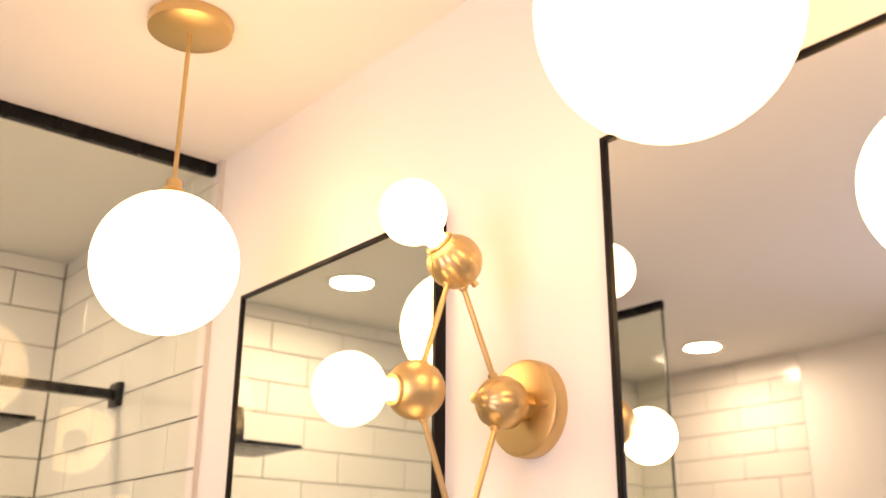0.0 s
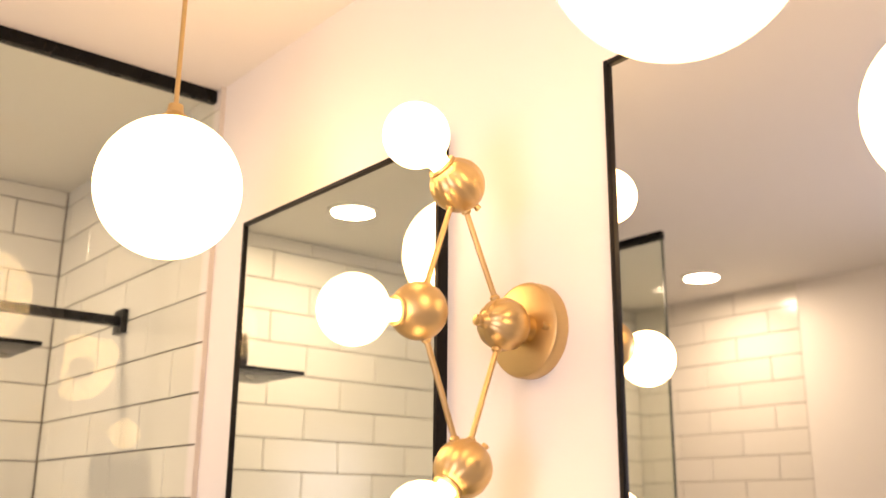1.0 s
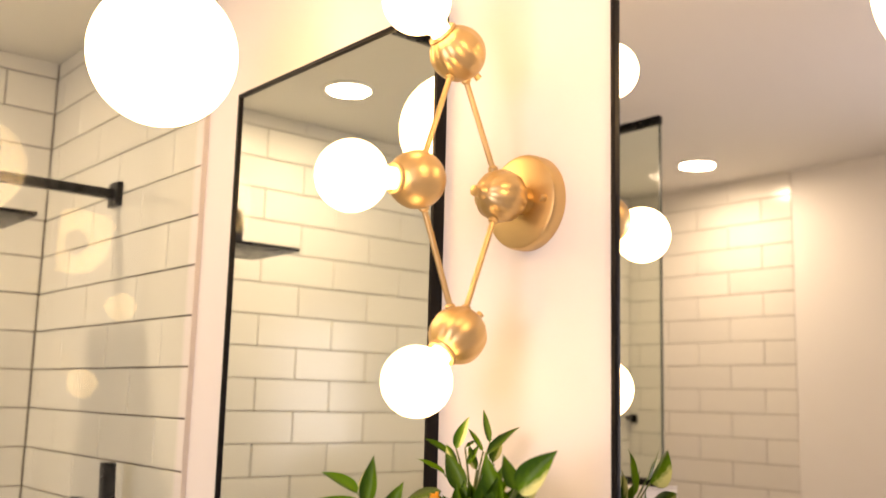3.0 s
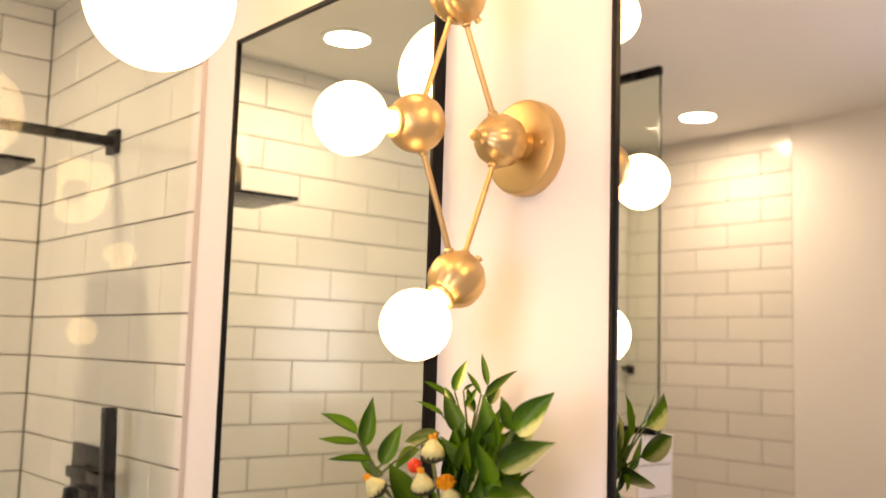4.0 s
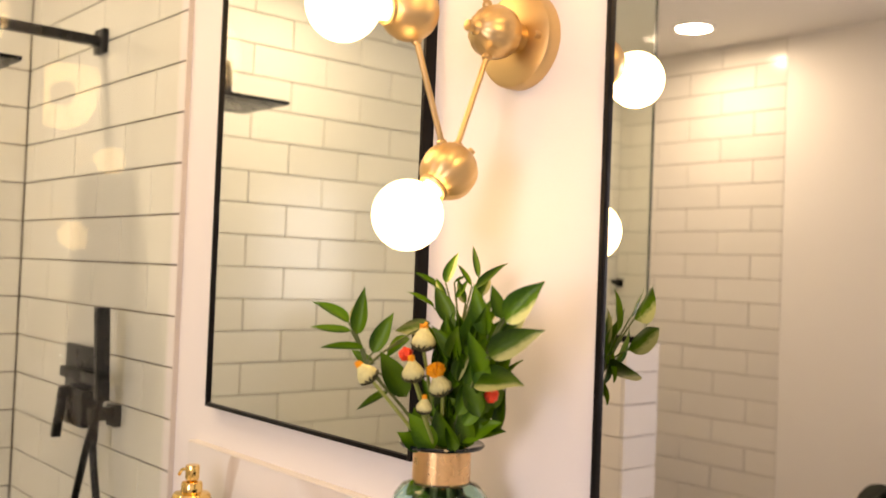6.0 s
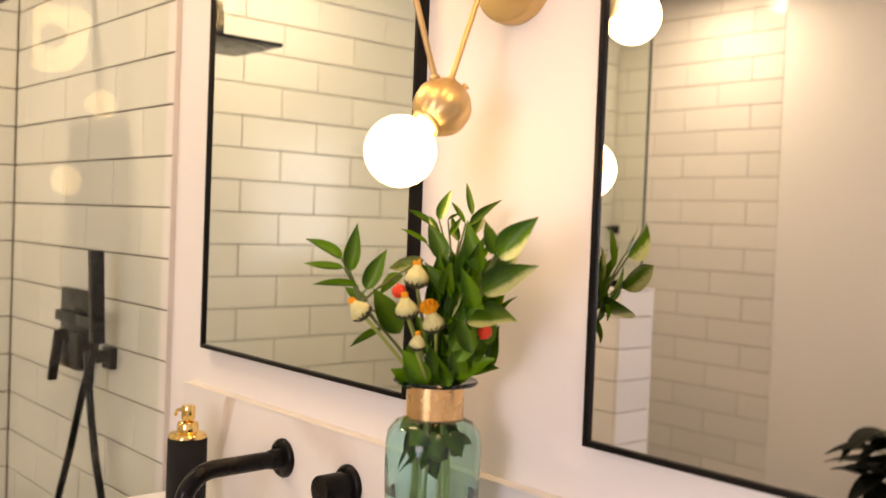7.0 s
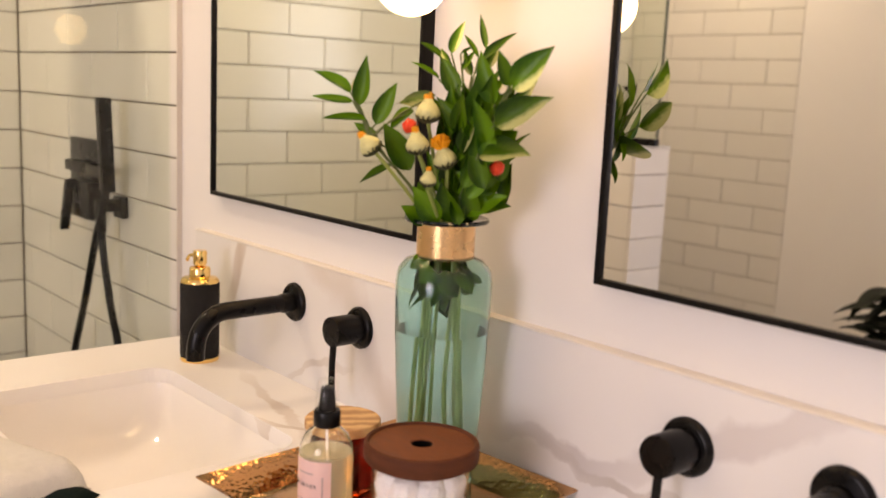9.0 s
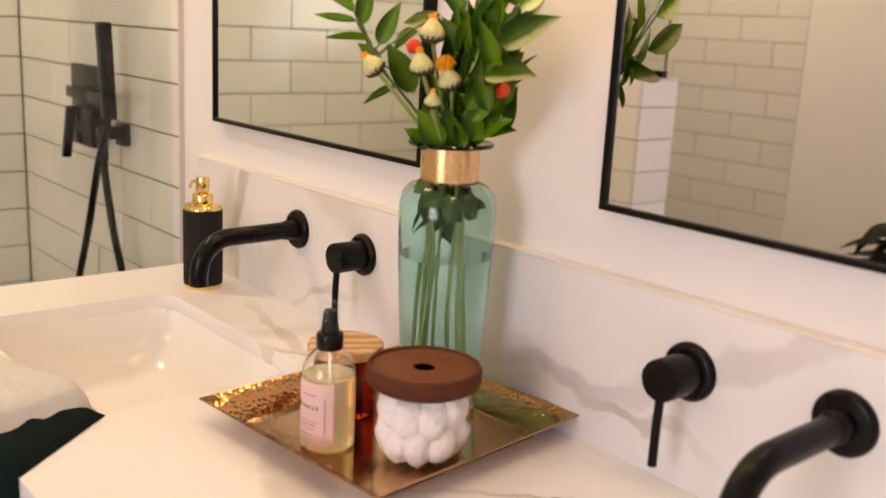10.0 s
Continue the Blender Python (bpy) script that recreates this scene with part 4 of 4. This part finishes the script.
def leaf_mesh(name, material, fold, droop, sway=0.0):
    """A pointed leaf of unit length and width along y, folded on its midrib and bent back."""
    bm = bmesh.new()
    rows = []
    n = 12
    for i in range(n + 1):
        t = i / n
        w = 0.5 * (t / 0.38) ** 0.68 * ((1 - t) / 0.62) ** 1.11 if 0 < i < n else 0.01
        y = t
        z = -droop * t * t - 0.35 * max(0.0, t - 0.75) ** 2
        row = []
        for s in (-1, -0.55, 0, 0.55, 1):
            row.append(bm.verts.new((s * w + sway * t * t, y, z + fold * abs(s) * w + 0.02 * math.sin(9 * t + s))))
        rows.append(row)
    for a, b in zip(rows, rows[1:]):
        for j in range(4):
            bm.faces.new((a[j], a[j + 1], b[j + 1], b[j]))
    me = bpy.data.meshes.new(name)
    bm.to_mesh(me)
    bm.free()
    me.materials.append(material)
    me.polygons.foreach_set("use_smooth", [True] * len(me.polygons))
    return me


def bouquet():
    t = thing("flower_bouquet", (VX, VY, TRAY_Z + 0.348), "green leafy sprigs with pale orange-tipped flower buds in a vase", "flowers")
    org = Vector((VX, VY, TRAY_Z + 0.348))
    shapes = [[leaf_mesh("leaf", m, f, d, s) for f, d, s in ((0.35, 0.16, 0.25), (0.5, 0.28, -0.3), (0.25, -0.12, 0.05))] for m in (LEAF, LEAF_PALE)]
    random.seed(11)
    mouth = Vector((VX, VY, TRAY_Z + 0.34))
    for sprig, hub in ((LEFT_SPRIG, Vector((-0.060, -0.208, 1.370))), (TOP_SPRIG, Vector((-0.012, -0.10, 1.40))), (RIGHT_SPRIG, Vector((0.06, -0.135, 1.37))), (COLLAR, None)):
        for base, tip, width, pale in sprig:
            b, e = Vector(base), Vector(tip)
            if hub is None:
                reach = Vector((b.x - VX, b.y - VY))
                reach *= min(1.0, 0.034 / reach.length)
                b = Vector((VX + reach.x, VY + reach.y, max(b.z - 0.004, 1.252)))
            d = e - b
            along = d.normalized()
            face = Vector((0.62, -0.66, 0.42)) + Vector((random.uniform(-.35, .35), random.uniform(-.35, .35), random.uniform(-.3, .3)))
            face = (face - along * face.dot(along)).normalized()
            side = along.cross(face)
            if pale and side.z > 0:
                side, face = -side, -face
            rot = Matrix((side, along, face)).transposed().to_4x4()
            o = new("leaf", shapes[pale][random.randrange(3)])
            o.parent = t
            w = width * 1.14
            o.matrix_basis = Matrix.Translation(b - org) @ rot @ Matrix.Diagonal((w, d.length * 1.03, d.length * 0.6, 1))
            if hub is not None:
                bend = b.lerp(hub, 0.55) - Vector((0, 0, 0.006))
                part("twig", tube([b - org, bend - org, hub - org - Vector((0, 0, 0.02))], [0.0011, 0.0014], 6, smooth_steps=3), TWIG, t)
        if hub is not None:
            part("stem", tube([hub - Vector((0, 0, 0.02)) - org, (hub.lerp(mouth, 0.6) - Vector((0, 0, 0.012))) - org, mouth - org - Vector((0, 0, 0.04))], [0.0016, 0.0024], 8, smooth_steps=5), TWIG, t)
    front = Vector((0.75, -0.66, 0.07)).normalized()  # the buds stand free on this side
    for i in range(56):
        up = random.uniform(0.0, 1.0)
        a, r = random.uniform(0, 2 * math.pi), (0.022 + 0.034 * up) * random.random() ** 0.5
        c = Vector((VX + 0.006 + 0.056 * up + r * math.cos(a), VY - 0.008 + 0.8 * r * math.sin(a), 1.283 + 0.118 * up))
        if any((c - Vector(q)).dot(front) > 0 and (c - Vector(q)).cross(front).length < 0.026 for q, _, _, _ in BUDS):
            continue
        out = Vector((c.x - VX, c.y - VY, 0.09 + random.uniform(-0.03, 0.05))).normalized()
        face = Vector((0.6, -0.6, 0.5)) + Vector((random.uniform(-.6, .6), random.uniform(-.6, .6), random.uniform(-.3, .3)))
        face = (face - out * face.dot(out)).normalized()
        o = new("leaf", shapes[0][i % 3])
        o.parent = t
        size = random.uniform(0.042, 0.070)
        o.matrix_basis = Matrix.Translation(c - out * size * 0.5 - org) @ Matrix((out.cross(face), out, face)).transposed().to_4x4() @ Matrix.Diagonal((size * 0.34, size, size * 0.6, 1))
    for i in range(26):
        up = random.random()
        b = Vector((VX + 0.03 + random.uniform(-0.022, 0.022) + 0.045 * up, VY - 0.012 + random.uniform(-0.025, 0.02), 1.285 + 0.10 * up))
        if any((b + Vector((0, 0, 0.025)) - Vector(q)).dot(front) > 0 and (b + Vector((0, 0, 0.025)) - Vector(q)).cross(front).length < 0.03 for q, _, _, _ in BUDS):
            continue
        out = Vector((random.uniform(-0.25, 0.6), random.uniform(-0.35, 0.35), 0.9)).normalized()
        face = Vector((random.uniform(0, 1.2), random.uniform(-1.2, 0), random.uniform(-.3, .5)))
        face = (face - out * face.dot(out)).normalized()
        o = new("leaf", shapes[1 if i % 6 == 0 else 0][i % 3])
        o.parent = t
        size = random.uniform(0.048, 0.078)
        o.matrix_basis = Matrix.Translation(b - org) @ Matrix((out.cross(face), out, face)).transposed().to_4x4() @ Matrix.Diagonal((size * 0.30, size, size * 0.7, 1))
    for i in range(16):
        c = Vector((random.uniform(-0.01, 0.062), random.uniform(-0.088, -0.055), random.uniform(1.30, 1.42)))
        out = Vector((random.uniform(-0.3, 0.7), random.uniform(-0.1, 0.4), 0.7)).normalized()
        face = Vector((random.uniform(-.5, .5), -1, random.uniform(-.3, .5)))
        face = (face - out * face.dot(out)).normalized()
        o = new("leaf", shapes[0][i % 3])
        o.parent = t
        size = random.uniform(0.045, 0.062)
        o.matrix_basis = Matrix.Translation(c - out * size * 0.5 - org) @ Matrix((out.cross(face), out, face)).transposed().to_4x4() @ Matrix.Diagonal((size * 0.4, size, size * 0.6, 1))
    spray = Vector((0.075, -0.125, 1.385))  # dense leaves along the leaning sprig
    for i in range(34):
        up = random.uniform(0.15, 0.95)
        c = mouth.lerp(spray, up) + Vector((random.uniform(-0.026, 0.026), random.uniform(-0.026, 0.026), random.uniform(-0.012, 0.012)))
        if any((c - Vector(q)).dot(front) > -0.01 and (c - Vector(q)).cross(front).length < 0.034 for q, _, _, _ in BUDS):
            continue
        out = Vector((random.uniform(-0.5, 0.7), random.uniform(-0.5, 0.4), 0.8)).normalized()
        face = Vector((random.uniform(0.2, 1.0), random.uniform(-1.0, -0.2), random.uniform(-.2, .5)))
        face = (face - out * face.dot(out)).normalized()
        o = new("leaf", shapes[0][i % 3])
        o.parent = t
        size = random.uniform(0.042, 0.066)
        o.matrix_basis = Matrix.Translation(c - out * size * 0.4 - org) @ Matrix((out.cross(face), out, face)).transposed().to_4x4() @ Matrix.Diagonal((size * 0.40, size, size * 0.6, 1))
    for c, tip, wide, opened in BUDS:
        c, tip = Vector(c), Vector(tip)
        m = Matrix.Translation(-org) @ aim(c, tip) @ Matrix.Scale(wide / 0.0126, 4)
        bud = part("bud", lathe([(0, -0.0105), (0.006, -0.0103), (0.0108, -0.0078), (0.0126, -0.004), (0.0118, 0.0), (0.0088, 0.0045), (0.0055, 0.0085), (0.0040, 0.011)], 54, 18, 0.05, m=m), BUD, t, "pale green flower bud")
        bm = bmesh.new()
        for i in range(90 if opened else 22):
            a, lean = random.uniform(0, 2 * math.pi), random.uniform(0.1, 1.0) * (0.009 if opened else 0.0016)
            h = 0.011 + 0.013 * math.sqrt(max(0.0, 1 - (lean / 0.0095) ** 2)) if opened else random.uniform(0.012, 0.0175)
            r0 = random.uniform(0.0005, 0.0028)
            tube([(r0 * math.cos(a), r0 * math.sin(a), 0.007), ((r0 + lean) * math.cos(a), (r0 + lean) * math.sin(a), h)], [0.0019, 0.0013], 6, bm=bm)
        bmesh.ops.transform(bm, matrix=m, verts=bm.verts)
        part("petal_tuft", bm, PETAL, bud, "orange petals")
        bm = bmesh.new()
        for i in range(13):
            a, h = 2 * math.pi * i / 13, random.uniform(-0.0075, -0.0045)
            tube([(0.003 * math.cos(a), 0.003 * math.sin(a), -0.0118), (0.0104 * math.cos(a), 0.0104 * math.sin(a), -0.0092), (0.0134 * math.cos(a + .15), 0.0134 * math.sin(a + .15), h)], [0.0021, 0.0005], 5, bm=bm)
        bmesh.ops.transform(bm, matrix=m, verts=bm.verts)
        part("calyx", bm, SEPAL, bud, "dark olive sepals")
        start = c - (tip - c).normalized() * 0.012
        part("stem", tube([start - org, start.lerp(mouth, 0.5) - org + Vector((0, 0, -0.01)), mouth - org + Vector((0, 0, -0.03))], [0.0022, 0.0024], 8, smooth_steps=5), STEM, t)
    for p in BERRIES:
        bm = bmesh.new()
        bmesh.ops.create_icosphere(bm, subdivisions=3, radius=0.0085)
        for v in bm.verts:
            v.co *= 1 + 0.25 * noise.noise(v.co * 260)
        bmesh.ops.transform(bm, matrix=Matrix.Translation(Vector(p) - org), verts=bm.verts)
        part("blossom", bm, RED, t, "small red blossom")
        part("stem", tube([Vector(p) - org, Vector(p).lerp(mouth, 0.5) - org, mouth - org], [0.0014, 0.002], 6, smooth_steps=3), STEM, t)
    # stems cross in the neck and stand in two loose bundles in the water
    for i in range(13):
        side = -1 if i % 5 < 2 else 1
        foot = Vector((0.023 * side * 0.66 + random.uniform(-0.013, 0.013), 0.023 * side * 0.75 + random.uniform(-0.013, 0.013), -0.330))
        neck = Vector((foot.x * 0.45 + random.uniform(-0.012, 0.012), foot.y * 0.45 + random.uniform(-0.012, 0.012), 0.0))
        bend = Vector((random.uniform(-0.005, 0.005), random.uniform(-0.005, 0.005), 0))
        thick = random.uniform(0.0019, 0.0038)
        part("stem", tube([neck, neck.lerp(foot, 0.3) + bend, neck.lerp(foot, 0.65) - bend, foot], [thick * 0.75, thick], 8, smooth_steps=6), STEM_WET_LIFTED, t)
    bm = bmesh.new()
    for i in range(26):
        bmesh.ops.create_icosphere(bm, subdivisions=1, radius=0.0013, matrix=Matrix.Translation((0.022 - 0.006 * i / 25, -0.036 - 0.002 * i / 25, -0.155 - 0.0056 * i)))
    part("air_bubbles", bm, CERAMIC, t, "row of small silvery air bubbles along a stem")
    for i in range(40):
        a, r = 2 * math.pi * i / 11, random.uniform(0.006, 0.030)
        o = new("leaf", shapes[0][i % 3])
        o.parent = t
        o.matrix_basis = Matrix.Translation((r * math.cos(a), r * math.sin(a), -0.046 - 0.050 * random.random())) @ Matrix.Rotation(a - math.pi / 2, 4, "Z") @ Matrix.Rotation(radians(random.uniform(-100, -20)), 4, "X") @ Matrix.Rotation(random.uniform(-0.9, 0.9), 4, "Y") @ Matrix.Diagonal((random.uniform(0.022, 0.034), random.uniform(0.028, 0.044), 0.02, 1))
    return t


bouquet()


# ---- towels over the counter's edge ----
def towel(label, material, x0, x1, skew, back, slope, height, thick, drop, seed, fold):
    """Cloth that lies on the counter and hangs over its front. Its right edge runs out by skew towards the front; its back edge falls away by slope."""
    bm = bmesh.new()
    nu, nx = 40, 44
    grids = []
    for off in (0.0, thick):
        rows = []
        for k in range(nu + 1):
            u = k / nu
            row = []
            for i in range(nx + 1):
                s = i / nx
                flat = min(1.0, u / 0.5)
                x = x0 + (x1 + skew * flat - x0) * s
                y0 = back - slope * (x1 - (x0 + (x1 - x0) * s))
                lump = thick * (fold * (noise.noise((x * 14 + seed, u * 4, seed)) + 0.4 * math.sin(34 * u + 9 * x + 2.5 * noise.noise((x * 9, u * 5, seed)))) + 0.10 * noise.noise((x * 90, u * 40, seed)))
                edge = math.sqrt(max(0.0, 1 - max(0.0, (s - 0.9) / 0.1) ** 2)) * math.sqrt(max(0.0, 1 - max(0.0, (0.06 - u) / 0.06) ** 2))
                h = off * edge + (lump * edge if off else 0)
                arc = u - 0.5
                r = 0.012 + height
                if arc < 0:
                    p = Vector((x, y0 + (FRONT - 0.002 - y0) * flat, TOP + 0.001 + height * edge + h))
                else:
                    turn = min(1.0, arc / 0.06) * math.pi / 2
                    fall = max(0.0, arc - 0.06) / 0.44 * drop
                    p = Vector((x, FRONT - 0.002 - (height + h + 0.001) * math.sin(turn), TOP + (height + h + 0.001) * math.cos(turn) - fall))
                row.append(bm.verts.new(p))
            rows.append(row)
        grids.append(rows)
    for g in grids:
        for a, b in zip(g, g[1:]):
            for i in range(nx):
                bm.faces.new((a[i], a[i + 1], b[i + 1], b[i]))
    lo, hi = grids
    for k in range(nu):
        for i in (0, nx):
            bm.faces.new((lo[k][i], lo[k + 1][i], hi[k + 1][i], hi[k][i]))
    for i in range(nx):
        for k in (0, nu):
            bm.faces.new((lo[k][i], lo[k][i + 1], hi[k][i + 1], hi[k][i]))
    return tagged(part("hand_towel", bm, material), label, "towel")


towel("dark green terry towel draped over the counter's front edge", TOWEL_GREEN, -0.56, -0.240, 0.112, -0.468, 0.30, 0.0, 0.010, 0.25, 5.0, 0.6)
towel("thick white terry towel folded over the dark one", TOWEL_WHITE, -0.62, -0.262, 0.030, -0.470, 0.36, 0.014, 0.024, 0.20, 1.0, 0.14)


# ---- potted plant by the opposite wall ----
def potted_plant(x, y):
    t = thing("potted_plant", (x, y, 0), "dark-leaved plant in a terracotta pot on a wooden stool", "potted plant")
    random.seed(7)
    part("pot", lathe([(0, 0.42), (0.07, 0.42), (0.095, 0.60), (0.10, 0.60), (0.10, 0.63), (0.09, 0.63), (0.085, 0.60), (0, 0.59)], 40), TERRACOTTA, t, "dark terracotta pot")
    me = leaf_mesh("leaf", DARK_LEAF, 0.3, 0.45)
    for i in range(44):
        a, h, r = random.uniform(0, 6.28), random.uniform(0.62, 0.86), random.uniform(0.05, 0.16)
        root = Vector((0.02 * math.cos(a), 0.02 * math.sin(a), 0.59))
        end = Vector((r * math.cos(a), r * math.sin(a), h))
        part("stem", tube([root, root.lerp(end, 0.5) + Vector((0, 0, 0.05)), end], [0.004, 0.002], 6, smooth_steps=3), STEM, t)
        o = new("leaf", me)
        o.parent = t
        o.matrix_basis = Matrix.Translation(end) @ Matrix.Rotation(a - math.pi / 2, 4, "Z") @ Matrix.Rotation(radians(random.uniform(-35, 30)), 4, "X") @ Matrix.Diagonal((0.10, 0.17, 0.1, 1))
    stool = thing("plant_stool", (x, y, 0), "small round wooden stool under the plant", "stool")
    part("seat", lathe([(0, 0.385), (0.14, 0.385), (0.145, 0.39), (0.145, 0.415), (0.14, 0.42), (0, 0.42)], 40), WALNUT, stool)
    for i in range(4):
        a = radians(45 + 90 * i)
        part("leg", tube([(0.09 * math.cos(a), 0.09 * math.sin(a), 0.39), (0.12 * math.cos(a), 0.12 * math.sin(a), 0.0)], [0.014, 0.011], 10), WALNUT, stool)
    return t


potted_plant(-0.41, -2.42)


# ---- wall tiles ----
PITCH_Z, PITCH_X, JOINT, Z_LINE = 0.108, 0.312, 0.0034, 1.571
TILE_MESHES = {}


def tile_mesh(w, h):
    key = (round(w, 3), round(h, 3))
    if key not in TILE_MESHES:
        bm, c, d = bmesh.new(), 0.0015, 0.008
        rings = []
        for i, y in ((0, 0.0), (0, -d + c), (c, -d)):
            rings.append([bm.verts.new(v) for v in ((i, y, i), (w - i, y, i), (w - i, y, h - i), (i, y, h - i))])
        for a, b in zip(rings, rings[1:]):
            for j in range(4):
                bm.faces.new((a[j], a[(j + 1) % 4], b[(j + 1) % 4], b[j]))
        bm.faces.new(rings[-1])
        bmesh.ops.recalc_face_normals(bm, faces=bm.faces)
        me = bpy.data.meshes.new("tile")
        bm.to_mesh(me)
        bm.free()
        me.materials.append(TILE)
        TILE_MESHES[key] = me
    return TILE_MESHES[key]


def tile_wall(parent, start, turn, length, joint_even, joint_odd, z_top, PITCH_Z=0.108, PITCH_X=0.312, Z_LINE=1.571, joint=JOINT):
    """Running bond from a start point on the wall; turn faces the tiles. joint_*: the first joint's distance from the start."""
    base = Matrix.Translation(start) @ Matrix.Rotation(radians(turn), 4, "Z")
    k0 = -int(Z_LINE / PITCH_Z) - 1
    rng = random.Random(len(parent.name) * 31 + int(length * 100))
    k = k0
    while Z_LINE + k * PITCH_Z < z_top:
        z0, z1 = max(0.0, Z_LINE + k * PITCH_Z), min(z_top, Z_LINE + (k + 1) * PITCH_Z)
        x = (joint_even if k % 2 == 0 else joint_odd) - PITCH_X
        while x < length:
            a, b = max(0.0, x), min(length, x + PITCH_X)
            if b - a > 0.012 and z1 - z0 > 0.012:
                o = new("tile", tile_mesh(b - a - joint, z1 - z0 - joint))
                o.parent = parent
                o.matrix_basis = base @ Matrix.Translation((a + joint / 2, rng.uniform(-0.0004, 0.0004), z0 + joint / 2)) @ Matrix.Rotation(rng.uniform(-0.0012, 0.0012), 4, "Z")
            x += PITCH_X
        k += 1


def first_joint(d):
    return d % PITCH_X


# facing south: local x runs east
tile_wall(wall_shower, (WEST + 0.009, 0, 0), 0, TILE_EDGE - 0.005 - WEST - 0.009, first_joint(-1.145 - WEST - 0.009), first_joint(-1.301 - WEST - 0.009), CEIL)
# facing east: local x runs north
tile_wall(wall_west, (WEST, SOUTH, 0), 90, -SOUTH - 0.009, 0.038, 0.191, CEIL, PITCH_X=0.297)
# facing north: local x runs west
tile_wall(wall_south_tiled, (SOUTH_TILE, SOUTH, 0), 180, SOUTH_TILE - WEST - 0.01, 0.142 + 0.16, 0.142, CEIL, 0.0998, 0.32, 1.591, joint=0.0024)
tile_wall(pony_wall, (PONY_X - 0.008, PONY_Y[1] - 0.008, 0), 180, PONY_X - 0.008 - WEST - 0.01, 0.156, 0.312, PONY_Z, 0.100, 0.312, 1.179, joint=0.0024)
tile_wall(pony_wall, (PONY_X - 0.008, PONY_Y[0], 0), 90, PONY_Y[1] - PONY_Y[0] - 0.001, 0.312, 0.312, PONY_Z, 0.100, 0.312, 1.179, joint=0.0028)
